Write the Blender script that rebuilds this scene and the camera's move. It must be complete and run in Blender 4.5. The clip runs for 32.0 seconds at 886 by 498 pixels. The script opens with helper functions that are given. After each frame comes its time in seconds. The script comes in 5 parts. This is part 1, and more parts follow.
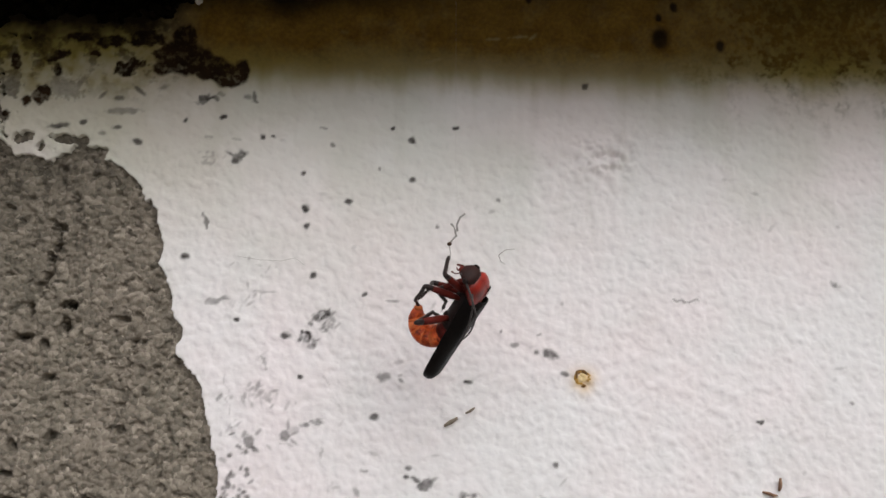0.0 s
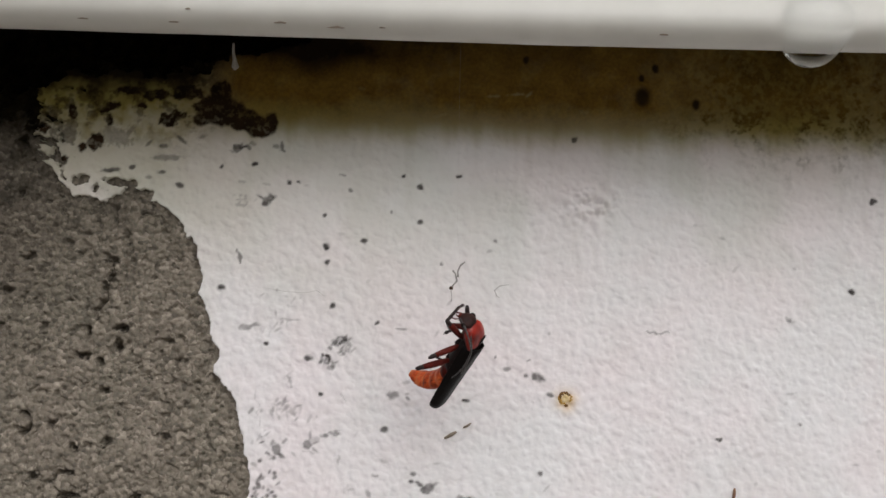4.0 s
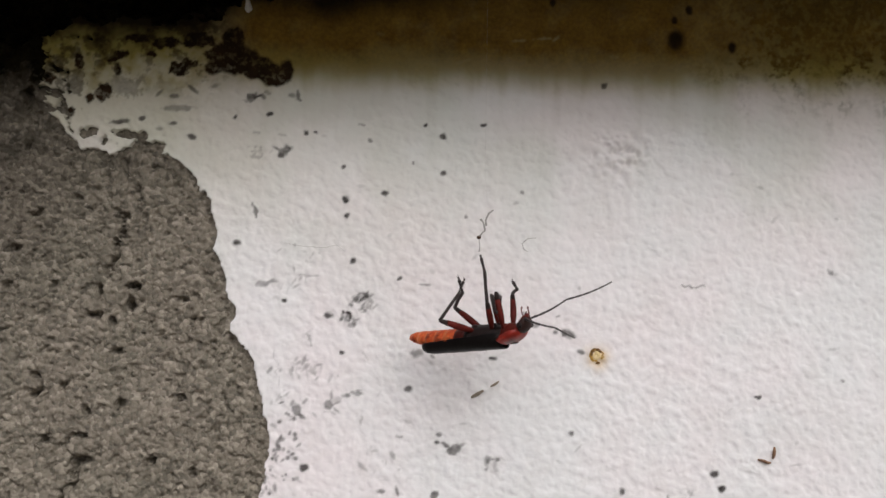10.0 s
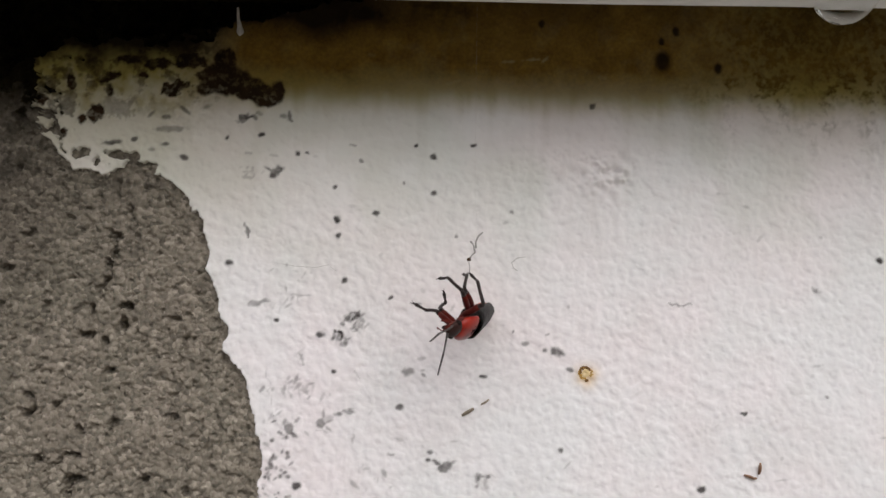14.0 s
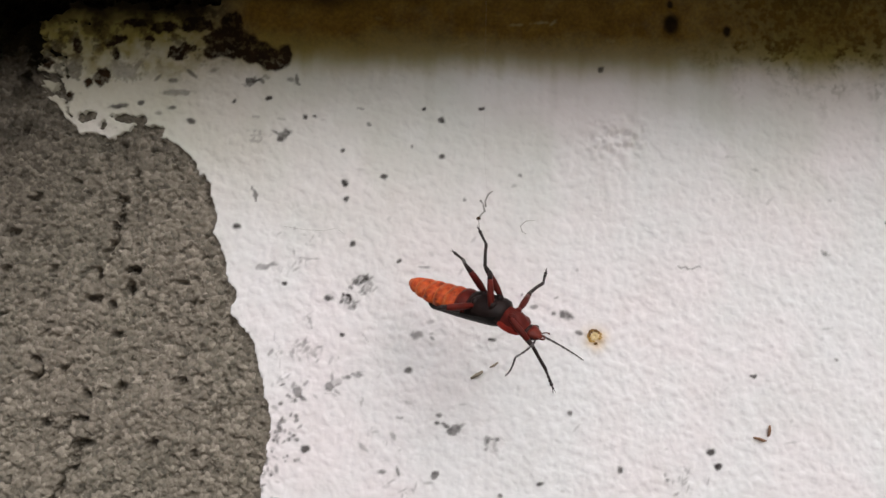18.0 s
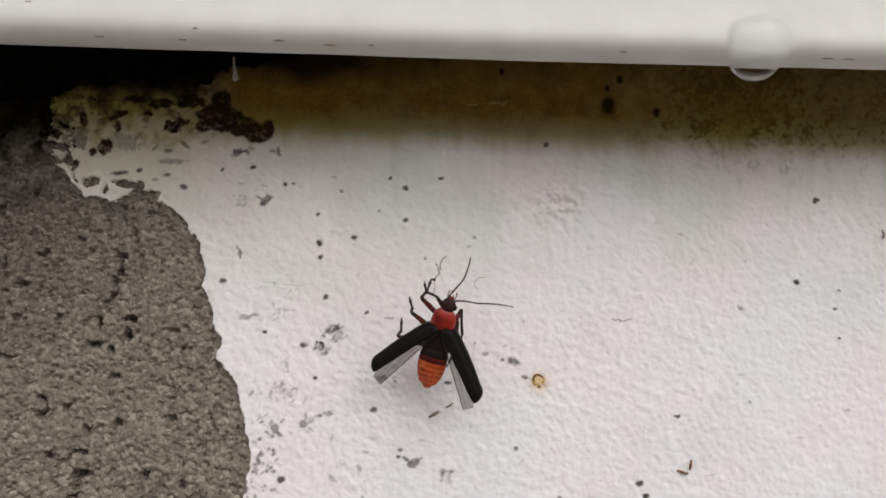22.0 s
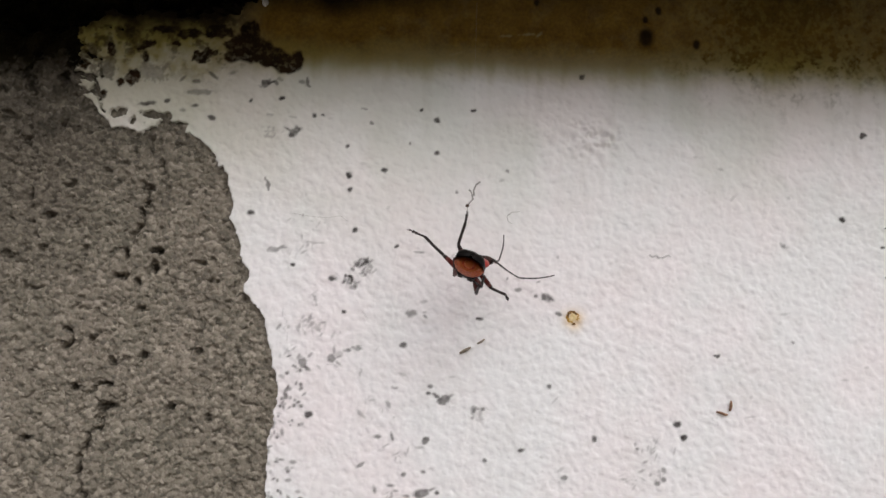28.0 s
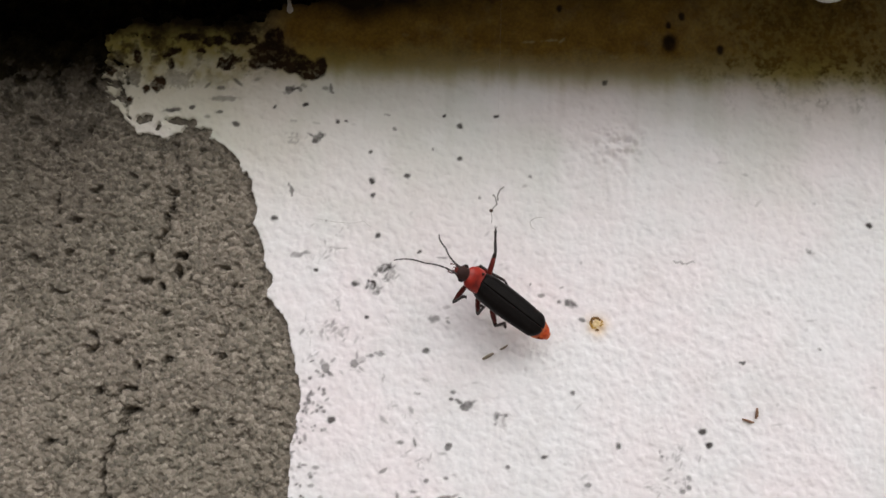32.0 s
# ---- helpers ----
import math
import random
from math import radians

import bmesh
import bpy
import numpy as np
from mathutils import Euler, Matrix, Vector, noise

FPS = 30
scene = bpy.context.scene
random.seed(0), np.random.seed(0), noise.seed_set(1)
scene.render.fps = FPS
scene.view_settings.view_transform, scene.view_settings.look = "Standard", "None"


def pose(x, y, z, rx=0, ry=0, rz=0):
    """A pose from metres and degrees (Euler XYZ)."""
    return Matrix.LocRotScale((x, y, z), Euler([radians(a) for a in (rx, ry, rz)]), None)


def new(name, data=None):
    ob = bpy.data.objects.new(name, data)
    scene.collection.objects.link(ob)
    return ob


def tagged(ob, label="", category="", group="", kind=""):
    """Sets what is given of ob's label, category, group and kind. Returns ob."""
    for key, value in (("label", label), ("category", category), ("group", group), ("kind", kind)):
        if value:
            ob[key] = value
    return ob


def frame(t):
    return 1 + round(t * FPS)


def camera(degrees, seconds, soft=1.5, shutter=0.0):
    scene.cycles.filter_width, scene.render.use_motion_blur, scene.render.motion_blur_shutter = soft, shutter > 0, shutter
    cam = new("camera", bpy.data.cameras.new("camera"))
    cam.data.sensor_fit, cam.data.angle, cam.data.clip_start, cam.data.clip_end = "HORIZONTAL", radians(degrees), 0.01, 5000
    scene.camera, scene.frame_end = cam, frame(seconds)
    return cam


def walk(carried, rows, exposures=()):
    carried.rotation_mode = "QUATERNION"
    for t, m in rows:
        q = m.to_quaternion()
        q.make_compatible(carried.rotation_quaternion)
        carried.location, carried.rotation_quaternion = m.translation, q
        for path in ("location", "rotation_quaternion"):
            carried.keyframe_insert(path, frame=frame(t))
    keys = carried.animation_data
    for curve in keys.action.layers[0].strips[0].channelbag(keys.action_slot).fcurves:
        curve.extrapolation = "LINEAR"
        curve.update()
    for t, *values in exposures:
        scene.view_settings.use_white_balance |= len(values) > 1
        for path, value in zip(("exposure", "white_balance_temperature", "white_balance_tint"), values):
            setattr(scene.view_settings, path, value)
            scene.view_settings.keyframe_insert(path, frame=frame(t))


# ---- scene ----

# Lengths below are in millimetres; the rust ring on the wall is the origin, 1 m above the ground.
MM, RING = 0.001, 1.0


def at(x, y, z, rx=0, ry=0, rz=0):
    """A pose from millimetres round the rust ring."""
    return pose(x * MM, y * MM, RING + z * MM, rx, ry, rz)


cam = camera(61.0, 32.0, soft=1.6)
ROWS = [
    (0, -14.39, -68.07, 1.10, -1.56, 8.70, -0.41),
    (0.5, -15.71, -74.73, 3.26, -0.84, 8.50, -0.98),
    (1, -16.87, -75.28, 2.09, -0.36, 7.20, -0.82),
    (1.5, -15.31, -77.40, 2.62, -0.42, 7.39, -1.12),
    (2, -15.99, -78.05, 3.02, 0.24, 6.44, -0.81),
    (2.5, -17.47, -80.31, 5.10, -0.69, 6.94, -1.21),
    (3, -17.62, -78.60, 2.97, -0.17, 6.35, -1.67),
    (3.5, -14.32, -78.34, 4.58, -0.75, 6.39, -1.44),
    (5.5, -14.52, -80.45, 7.90, -1.78, 6.49, -1.47),
    (6, -13.61, -78.70, 6.37, -2.39, 5.93, -1.60),
    (6.5, -14.19, -77.82, 6.30, -2.05, 6.11, -2.34),
    (7, -15.70, -76.45, 4.11, -1.70, 5.65, -1.91),
    (7.5, -14.77, -74.51, 3.24, -1.52, 5.11, -1.64),
    (8, -14.65, -74.26, 3.18, -0.89, 4.71, -1.36),
    (8.5, -14.52, -75.23, 3.22, -0.31, 4.90, -0.87),
    (9, -15.37, -74.83, 4.11, -0.55, 5.19, -1.13),
    (9.5, -15.19, -73.94, 3.32, -0.78, 5.05, -0.77),
    (10, -16.08, -74.90, 3.45, -0.60, 5.23, -0.93),
    (10.5, -16.62, -75.22, 4.62, -0.73, 4.98, -0.77),
    (11, -15.20, -76.27, 6.64, -0.91, 5.32, -0.50),
    (11.5, -14.67, -76.43, 6.63, -1.38, 5.59, -0.22),
    (12, -14.40, -74.28, 6.19, -1.64, 6.13, -0.17),
    (12.5, -14.36, -73.26, 4.82, -1.48, 5.81, -0.32),
    (13, -15.00, -75.99, 6.62, -1.28, 5.88, -0.56),
    (13.5, -15.82, -75.40, 5.27, -1.04, 5.33, -0.71),
    (14, -16.00, -75.91, 5.36, -1.21, 5.21, -0.74),
    (14.5, -16.75, -75.35, 5.60, -1.41, 5.71, -1.01),
    (15, -17.11, -72.20, 4.50, -0.98, 5.77, -1.32),
    (15.5, -18.36, -69.43, 1.89, -0.77, 5.35, -1.46),
    (17.5, -19.05, -75.20, 2.11, -1.07, 5.26, -0.86),
    (18, -16.85, -75.37, 2.08, -1.24, 4.91, -0.60),
    (18.5, -16.70, -77.40, 2.50, -1.18, 5.37, -0.60),
    (19, -15.88, -76.62, 2.79, -1.67, 5.64, -0.64),
    (19.5, -14.89, -78.66, 3.24, -1.57, 5.93, -0.72),
    (20, -14.92, -81.95, 4.64, -1.18, 5.94, -0.54),
    (20.5, -14.25, -83.35, 5.32, -1.51, 5.98, -0.63),
    (21, -14.33, -82.63, 4.21, -2.22, 6.24, -0.83),
    (21.5, -13.36, -84.53, 5.11, -2.27, 6.57, -0.74),
    (22, -14.53, -86.02, 5.25, -2.38, 6.29, -0.98),
    (22.5, -11.78, -86.02, 5.92, -2.91, 6.24, -0.93),
    (23, -11.52, -86.40, 6.07, -2.21, 6.36, -1.17),
    (23.5, -12.28, -85.81, 5.86, -2.43, 6.27, -1.39),
    (24, -12.71, -85.63, 5.45, -2.07, 6.02, -1.24),
    (24.5, -13.81, -89.10, 6.21, -1.89, 6.70, -1.53),
    (25, -14.96, -89.32, 4.20, -1.99, 6.31, -1.66),
    (25.5, -14.48, -89.04, 3.56, -1.52, 6.34, -1.67),
    (26, -16.91, -85.28, 2.45, -1.20, 5.72, -2.01),
    (26.5, -16.47, -84.36, 1.70, -0.90, 5.53, -1.46),
    (28.5, -15.66, -81.29, -3.05, -1.06, 6.41, -1.63),
    (29, -16.46, -78.74, -4.27, -1.14, 6.05, -1.84),
    (29.5, -17.52, -76.88, -6.40, -0.82, 6.01, -2.00),
    (30, -17.91, -78.79, -2.48, -0.44, 6.34, -1.61),
    (30.5, -17.87, -77.51, -3.01, -0.22, 6.41, -1.77),
    (31, -17.66, -78.93, -2.75, 0.07, 6.46, -1.67),
    (31.5, -17.03, -80.61, -2.49, 0.03, 6.85, -1.58),
    (32, -16.68, -82.88, -2.51, 0.06, 7.01, -1.72),
]
walk(cam, [(t, at(x, y, z, 90 + pitch, roll, yaw)) for t, x, y, z, yaw, pitch, roll in ROWS],
     exposures=((0.0, -0.21), (2.0, -0.21), (3.0, -0.33), (7.0, -0.33), (8.0, -0.23), (15.0, -0.24), (18.0, -0.14), (19.0, -0.14), (20.0, -0.24), (23.0, -0.23), (26.0, -0.22), (29.0, -0.23), (30.0, -0.15), (32.0, -0.14)))

# ---- daylight: an overcast sky, brighter towards a hazed sun in front of the wall ----
SUN_HIGH, SUN_TURN = 38.5, -24.0
world = bpy.data.worlds.new("overcast_sky")
world.use_nodes = True
scene.world = world
sky = world.node_tree.nodes.new("ShaderNodeTexSky")
sky.sky_type, sky.sun_disc = "NISHITA", False
sky.sun_elevation, sky.sun_rotation = radians(SUN_HIGH), radians(180 + SUN_TURN)
sky.air_density, sky.dust_density, sky.ozone_density = 0.6, 6.0, 0.4
grey = world.node_tree.nodes.new("ShaderNodeHueSaturation")
grey.inputs["Saturation"].default_value = 0.22
world.node_tree.links.new(sky.outputs[0], grey.inputs["Color"])
world.node_tree.links.new(grey.outputs[0], world.node_tree.nodes["Background"].inputs["Color"])
world.node_tree.nodes["Background"].inputs["Strength"].default_value = 0.1
sun = new("sun", bpy.data.lights.new("sun", "SUN"))
sun.data.energy, sun.data.angle, sun.data.color = 1.19, radians(52), (1.0, 0.955, 0.978)
sun.matrix_basis = pose(0, -2, 3, 90 - SUN_HIGH, 0, SUN_TURN)


# ---- materials ----
def shader(name, rough=0.6, metal=0.0):
    m = bpy.data.materials.new(name)
    m.use_nodes = True
    b = m.node_tree.nodes["Principled BSDF"]
    b.inputs["Roughness"].default_value, b.inputs["Metallic"].default_value = rough, metal
    return m, m.node_tree.nodes, m.node_tree.links, b


def noise_node(nodes, links, scale, detail=4.0, rough=0.55):
    n = nodes.new("ShaderNodeTexNoise")
    co = nodes.new("ShaderNodeTexCoord")
    links.new(co.outputs["Object"], n.inputs["Vector"])
    n.inputs["Scale"].default_value, n.inputs["Detail"].default_value, n.inputs["Roughness"].default_value = scale, detail, rough
    return n.outputs["Fac"]


def ramp(nodes, links, fac, *stops):
    r = nodes.new("ShaderNodeValToRGB")
    while len(r.color_ramp.elements) < len(stops):
        r.color_ramp.elements.new(0.5)
    for e, (p, c) in zip(r.color_ramp.elements, stops):
        e.position, e.color = p, (*c, 1)
    links.new(fac, r.inputs["Fac"])
    return r.outputs["Color"]


def mix(nodes, links, fac, a, b, blend="MIX"):
    m = nodes.new("ShaderNodeMix")
    m.data_type, m.blend_type = "RGBA", blend
    for socket, value in ((m.inputs[0], fac), (m.inputs[6], a), (m.inputs[7], b)):
        if isinstance(value, (int, float)):
            socket.default_value = value
        elif isinstance(value, tuple):
            socket.default_value = (*value, 1)
        else:
            links.new(value, socket)
    return m.outputs[2]


def value_of(nodes, name):
    a = nodes.new("ShaderNodeAttribute")
    a.attribute_name = name
    return a.outputs["Fac"]


def worn(nodes, links, fac, grain, amount):
    """A mask broken up by a grain."""
    m = nodes.new("ShaderNodeMath")
    m.operation = "MULTIPLY_ADD"
    r = nodes.new("ShaderNodeMapRange")
    r.inputs["From Min"].default_value, r.inputs["From Max"].default_value = 0.3, 0.7
    r.inputs["To Min"].default_value, r.inputs["To Max"].default_value = 1 - amount, 1 + 1.6 * amount
    links.new(grain, r.inputs["Value"])
    links.new(fac, m.inputs[0])
    links.new(r.outputs[0], m.inputs[1])
    m.inputs[2].default_value = 0.0
    m.use_clamp = True
    return m.outputs[0]


def bump(nodes, links, b, fac, strength, distance):
    n = nodes.new("ShaderNodeBump")
    n.inputs["Strength"].default_value, n.inputs["Distance"].default_value = strength, distance
    links.new(fac, n.inputs["Height"])
    links.new(n.outputs["Normal"], b.inputs["Normal"])


def plain(name, dark, light, rough, scale, depth=0.0, metal=0.0, strength=0.6, gloss=0.5):
    """A surface that varies between two colours at two scales, with fine relief."""
    m, nodes, links, b = shader(name, rough, metal)
    big, fine = noise_node(nodes, links, scale * 0.22, 3), noise_node(nodes, links, scale, 5)
    c = ramp(nodes, links, fine, (0.3, dark), (0.7, light))
    c = mix(nodes, links, 0.45, c, ramp(nodes, links, big, (0.3, dark), (0.7, light)))
    links.new(c, b.inputs["Base Color"])
    r = nodes.new("ShaderNodeMapRange")
    r.inputs["To Min"].default_value, r.inputs["To Max"].default_value = max(rough - 0.1, 0.02), min(rough + 0.12, 1)
    links.new(fine, r.inputs["Value"])
    links.new(r.outputs[0], b.inputs["Roughness"])
    b.inputs["Specular IOR Level"].default_value = gloss
    if depth:
        bump(nodes, links, b, fine, strength, depth)
    return m


def paint_material():
    """White masonry paint with brown-olive mould, green tinge and thin grey drip marks."""
    m, nodes, links, b = shader("white_masonry_paint", 0.8)
    b.inputs["Specular IOR Level"].default_value = 0.12
    fine, mid, wide = noise_node(nodes, links, 2600, 4), noise_node(nodes, links, 420, 4), noise_node(nodes, links, 60, 3)
    grain = noise_node(nodes, links, 1500, 3, 0.65)
    c = ramp(nodes, links, mid, (0.25, (0.75, 0.71, 0.712)), (0.5, (0.802, 0.770, 0.780)), (0.75, (0.832, 0.807, 0.818)))
    c = mix(nodes, links, 0.45, c, ramp(nodes, links, wide, (0.38, (0.815, 0.75, 0.765)), (0.62, (0.745, 0.785, 0.79))))
    c = mix(nodes, links, value_of(nodes, "drips"), c, (0.46, 0.44, 0.40))
    c = mix(nodes, links, value_of(nodes, "bloom"), c, (0.52, 0.56, 0.475))
    c = mix(nodes, links, value_of(nodes, "tinge"), c, (0.305, 0.262, 0.078))
    c = mix(nodes, links, value_of(nodes, "rust"), c, (0.66, 0.42, 0.12))
    c = mix(nodes, links, worn(nodes, links, value_of(nodes, "algae"), grain, 0.6), c, (0.060, 0.050, 0.012))
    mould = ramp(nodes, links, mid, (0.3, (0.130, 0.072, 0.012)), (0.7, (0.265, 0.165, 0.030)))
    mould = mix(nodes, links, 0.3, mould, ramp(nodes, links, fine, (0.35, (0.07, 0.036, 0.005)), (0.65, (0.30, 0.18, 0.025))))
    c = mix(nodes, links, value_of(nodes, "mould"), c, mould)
    c = mix(nodes, links, worn(nodes, links, value_of(nodes, "crust"), grain, 0.2), c, ramp(nodes, links, mid, (0.3, (0.010, 0.005, 0.002)), (0.7, (0.034, 0.018, 0.007))))
    # near-black for the tar spots and for the sill's shade, painted in
    c = mix(nodes, links, value_of(nodes, "tar_shade"), c, (0.012, 0.0065, 0.0035))
    c = mix(nodes, links, worn(nodes, links, value_of(nodes, "dirt"), grain, 0.05), c, ramp(nodes, links, mid, (0.3, (0.022, 0.019, 0.018)), (0.7, (0.060, 0.052, 0.048))))
    links.new(c, b.inputs["Base Color"])
    bump(nodes, links, b, grain, 0.55, 0.00010)
    return m


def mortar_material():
    """Grey sandy cement plaster; soil and painted-in shade blacken its colour towards the sill."""
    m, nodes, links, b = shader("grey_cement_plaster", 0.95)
    b.inputs["Specular IOR Level"].default_value = 0.06
    fine, mid, wide = noise_node(nodes, links, 1700, 4, 0.6), noise_node(nodes, links, 620, 4), noise_node(nodes, links, 90, 3)
    c = ramp(nodes, links, fine, (0.33, (0.075, 0.066, 0.054)), (0.46, (0.205, 0.180, 0.148)), (0.56, (0.265, 0.233, 0.195)), (0.68, (0.42, 0.373, 0.317)))
    c = mix(nodes, links, 0.35, c, ramp(nodes, links, mid, (0.3, (0.125, 0.110, 0.092)), (0.7, (0.36, 0.32, 0.276))))
    c = mix(nodes, links, 0.25, c, ramp(nodes, links, wide, (0.35, (0.150, 0.160, 0.122)), (0.65, (0.28, 0.245, 0.21))))
    sand = nodes.new("ShaderNodeTexVoronoi")
    co = nodes.new("ShaderNodeTexCoord")
    links.new(co.outputs["Object"], sand.inputs["Vector"])
    sand.inputs["Scale"].default_value = 2100
    shade = nodes.new("ShaderNodeSeparateColor")
    links.new(sand.outputs["Color"], shade.inputs[0])
    c = mix(nodes, links, 0.42, c, ramp(nodes, links, shade.outputs[0], (0.0, (0.05, 0.047, 0.040)), (0.35, (0.19, 0.168, 0.14)), (0.75, (0.285, 0.250, 0.208)), (1.0, (0.50, 0.45, 0.385))))
    lift = nodes.new("ShaderNodeMath")
    lift.operation = "MULTIPLY_ADD"
    lift.inputs[1].default_value = -0.9
    links.new(sand.outputs["Distance"], lift.inputs[0])
    links.new(fine, lift.inputs[2])
    c = mix(nodes, links, 1.0, c, (0.93, 0.925, 0.90), "MULTIPLY")
    c = mix(nodes, links, value_of(nodes, "soil_shade"), c, ramp(nodes, links, mid, (0.3, (0.003, 0.0026, 0.0014)), (0.7, (0.018, 0.014, 0.006))))
    links.new(c, b.inputs["Base Color"])
    bump(nodes, links, b, lift.outputs[0], 1.0, 0.00022)
    return m


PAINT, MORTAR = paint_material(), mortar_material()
SILL = plain("white_coated_sill", (0.57, 0.57, 0.525), (0.66, 0.66, 0.615), 0.4, 260, 0.00002, strength=0.3)
EARTH = plain("bare_earth", (0.10, 0.085, 0.06), (0.22, 0.19, 0.15), 0.95, 18, 0.01)
RUST = plain("ochre_rust", (0.30, 0.15, 0.02), (0.50, 0.30, 0.07), 0.85, 2500, 0.00005)
RUST_DARK = plain("dark_rust", (0.09, 0.045, 0.012), (0.22, 0.115, 0.03), 0.85, 2500, 0.00005)
STRAW_PALE = plain("pale_ochre_crust", (0.60, 0.45, 0.20), (0.78, 0.64, 0.38), 0.85, 2500, 0.00004)
STRAW = plain("dry_straw", (0.17, 0.14, 0.105), (0.29, 0.245, 0.19), 0.8, 2500, 0.00005)
BROWN = plain("dry_brown_plant", (0.14, 0.07, 0.04), (0.30, 0.175, 0.105), 0.8, 2500, 0.00005)
GRIME = plain("wall_grime", (0.035, 0.018, 0.011), (0.075, 0.045, 0.030), 0.95, 2500, 0.00005, gloss=0.05)
SHELL_BLACK = plain("black_wing_case", (0.0025, 0.0020, 0.0020), (0.008, 0.0062, 0.0058), 0.46, 4200, 0.00006, gloss=0.10)
SHELL_RED = plain("red_orange_chitin", (0.085, 0.006, 0.005), (0.44, 0.026, 0.011), 0.34, 1100, 0.00006, gloss=0.45)
BELLY_FOLD = plain("pale_orange_fold", (0.40, 0.075, 0.018), (0.58, 0.17, 0.05), 0.5, 1500, 0.00002, gloss=0.2)
BLACK = plain("black_chitin", (0.006, 0.004, 0.004), (0.020, 0.011, 0.010), 0.5, 1800, 0.00004, gloss=0.16)
LEG_RED = plain("red_brown_leg", (0.040, 0.006, 0.005), (0.135, 0.016, 0.010), 0.5, 1500, 0.00002, gloss=0.14)
LEG_DARK = plain("dark_brown_leg", (0.010, 0.007, 0.007), (0.032, 0.020, 0.018), 0.5, 1500, 0.00002, gloss=0.25)
FEELER = plain("dark_antenna", (0.020, 0.017, 0.017), (0.06, 0.05, 0.048), 0.55, 1500, 0.00002)
SILL_GRIME = plain("sill_grime", (0.16, 0.125, 0.095), (0.30, 0.26, 0.21), 0.9, 2500, 0.00004, gloss=0.1)
HEAD_RED = plain("red_face", (0.07, 0.010, 0.007), (0.17, 0.022, 0.012), 0.45, 1500, 0.00002, gloss=0.2)
HEAD_DARK = plain("dark_red_crown", (0.014, 0.007, 0.006), (0.050, 0.022, 0.019), 0.5, 1500, 0.00002, gloss=0.16)


def belly_material():
    """Orange abdomen skin, mottled with dark red-brown and worn pale on the folds."""
    m, nodes, links, b = shader("orange_abdomen_skin", 0.48)
    b.inputs["Specular IOR Level"].default_value = 0.25
    fine, mid, wide = noise_node(nodes, links, 2600, 3), noise_node(nodes, links, 950, 4, 0.65), noise_node(nodes, links, 420, 3, 0.6)
    info = nodes.new("ShaderNodeObjectInfo")
    spread = nodes.new("ShaderNodeMath")
    spread.operation = "MULTIPLY"
    spread.inputs[1].default_value = 40.0
    links.new(info.outputs["Random"], spread.inputs[0])
    for fac in (mid, wide):
        fac.node.noise_dimensions = "4D"
        links.new(spread.outputs[0], fac.node.inputs["W"])
    c = ramp(nodes, links, fine, (0.32, (0.30, 0.030, 0.008)), (0.68, (0.62, 0.105, 0.020)))
    c = mix(nodes, links, ramp(nodes, links, wide, (0.54, (0, 0, 0)), (0.66, (0.75, 0.75, 0.75))), c, (0.66, 0.22, 0.075))
    c = mix(nodes, links, ramp(nodes, links, mid, (0.36, (0.8, 0.8, 0.8)), (0.46, (0, 0, 0))), c, (0.070, 0.008, 0.004))
    links.new(c, b.inputs["Base Color"])
    bump(nodes, links, b, mid, 0.5, 0.00008)
    return m


BELLY = belly_material()


def clear(name, colour, rough, ior, alpha=1.0):
    m, nodes, links, b = shader(name, rough)
    b.inputs["Base Color"].default_value = (*colour, 1)
    b.inputs["Transmission Weight"].default_value, b.inputs["IOR"].default_value = 1.0, ior
    b.inputs["Alpha"].default_value = alpha
    return m


WATER = clear("rain_water", (0.97, 0.985, 0.98), 0.0, 1.33)
SILK = plain("pale_silk", (0.30, 0.29, 0.27), (0.50, 0.48, 0.45), 0.5, 2500)
FIBRE = plain("grey_fibre", (0.20, 0.19, 0.18), (0.36, 0.35, 0.33), 0.6, 2500)


def wing_material():
    m, nodes, links, b = shader("smoky_wing_membrane", 0.3)
    fine = noise_node(nodes, links, 900, 3)
    c = ramp(nodes, links, fine, (0.3, (0.06, 0.052, 0.048)), (0.7, (0.14, 0.125, 0.115)))
    links.new(c, b.inputs["Base Color"])
    b.inputs["Alpha"].default_value = 0.32
    return m


WING = wing_material()


# ---- mesh helpers ----
def part(name, bm, material, parent=None, label=""):
    """Links a bmesh (in millimetres) as one mesh object under a thing or a part."""
    for v in bm.verts:
        v.co *= MM
    bmesh.ops.recalc_face_normals(bm, faces=bm.faces)
    me = bpy.data.meshes.new(name)
    bm.to_mesh(me)
    bm.free()
    me.polygons.foreach_set("use_smooth", [True] * len(me.polygons))
    for m in material if isinstance(material, (list, tuple)) else [material]:
        me.materials.append(m)
    ob = new(name, me)
    if parent:
        ob.parent = parent
    return tagged(ob, label) if label else ob


def rings(bm, loops, caps=True, index=0):
    """Skins a row of closed loops of points."""
    made = [[bm.verts.new(p) for p in loop] for loop in loops]
    n = len(made[0])
    for a, b in zip(made, made[1:]):
        for i in range(n):
            bm.faces.new((a[i], a[(i + 1) % n], b[(i + 1) % n], b[i])).material_index = index
    if caps:
        bm.faces.new(made[0][::-1]).material_index = index
        bm.faces.new(made[-1]).material_index = index
    return bm


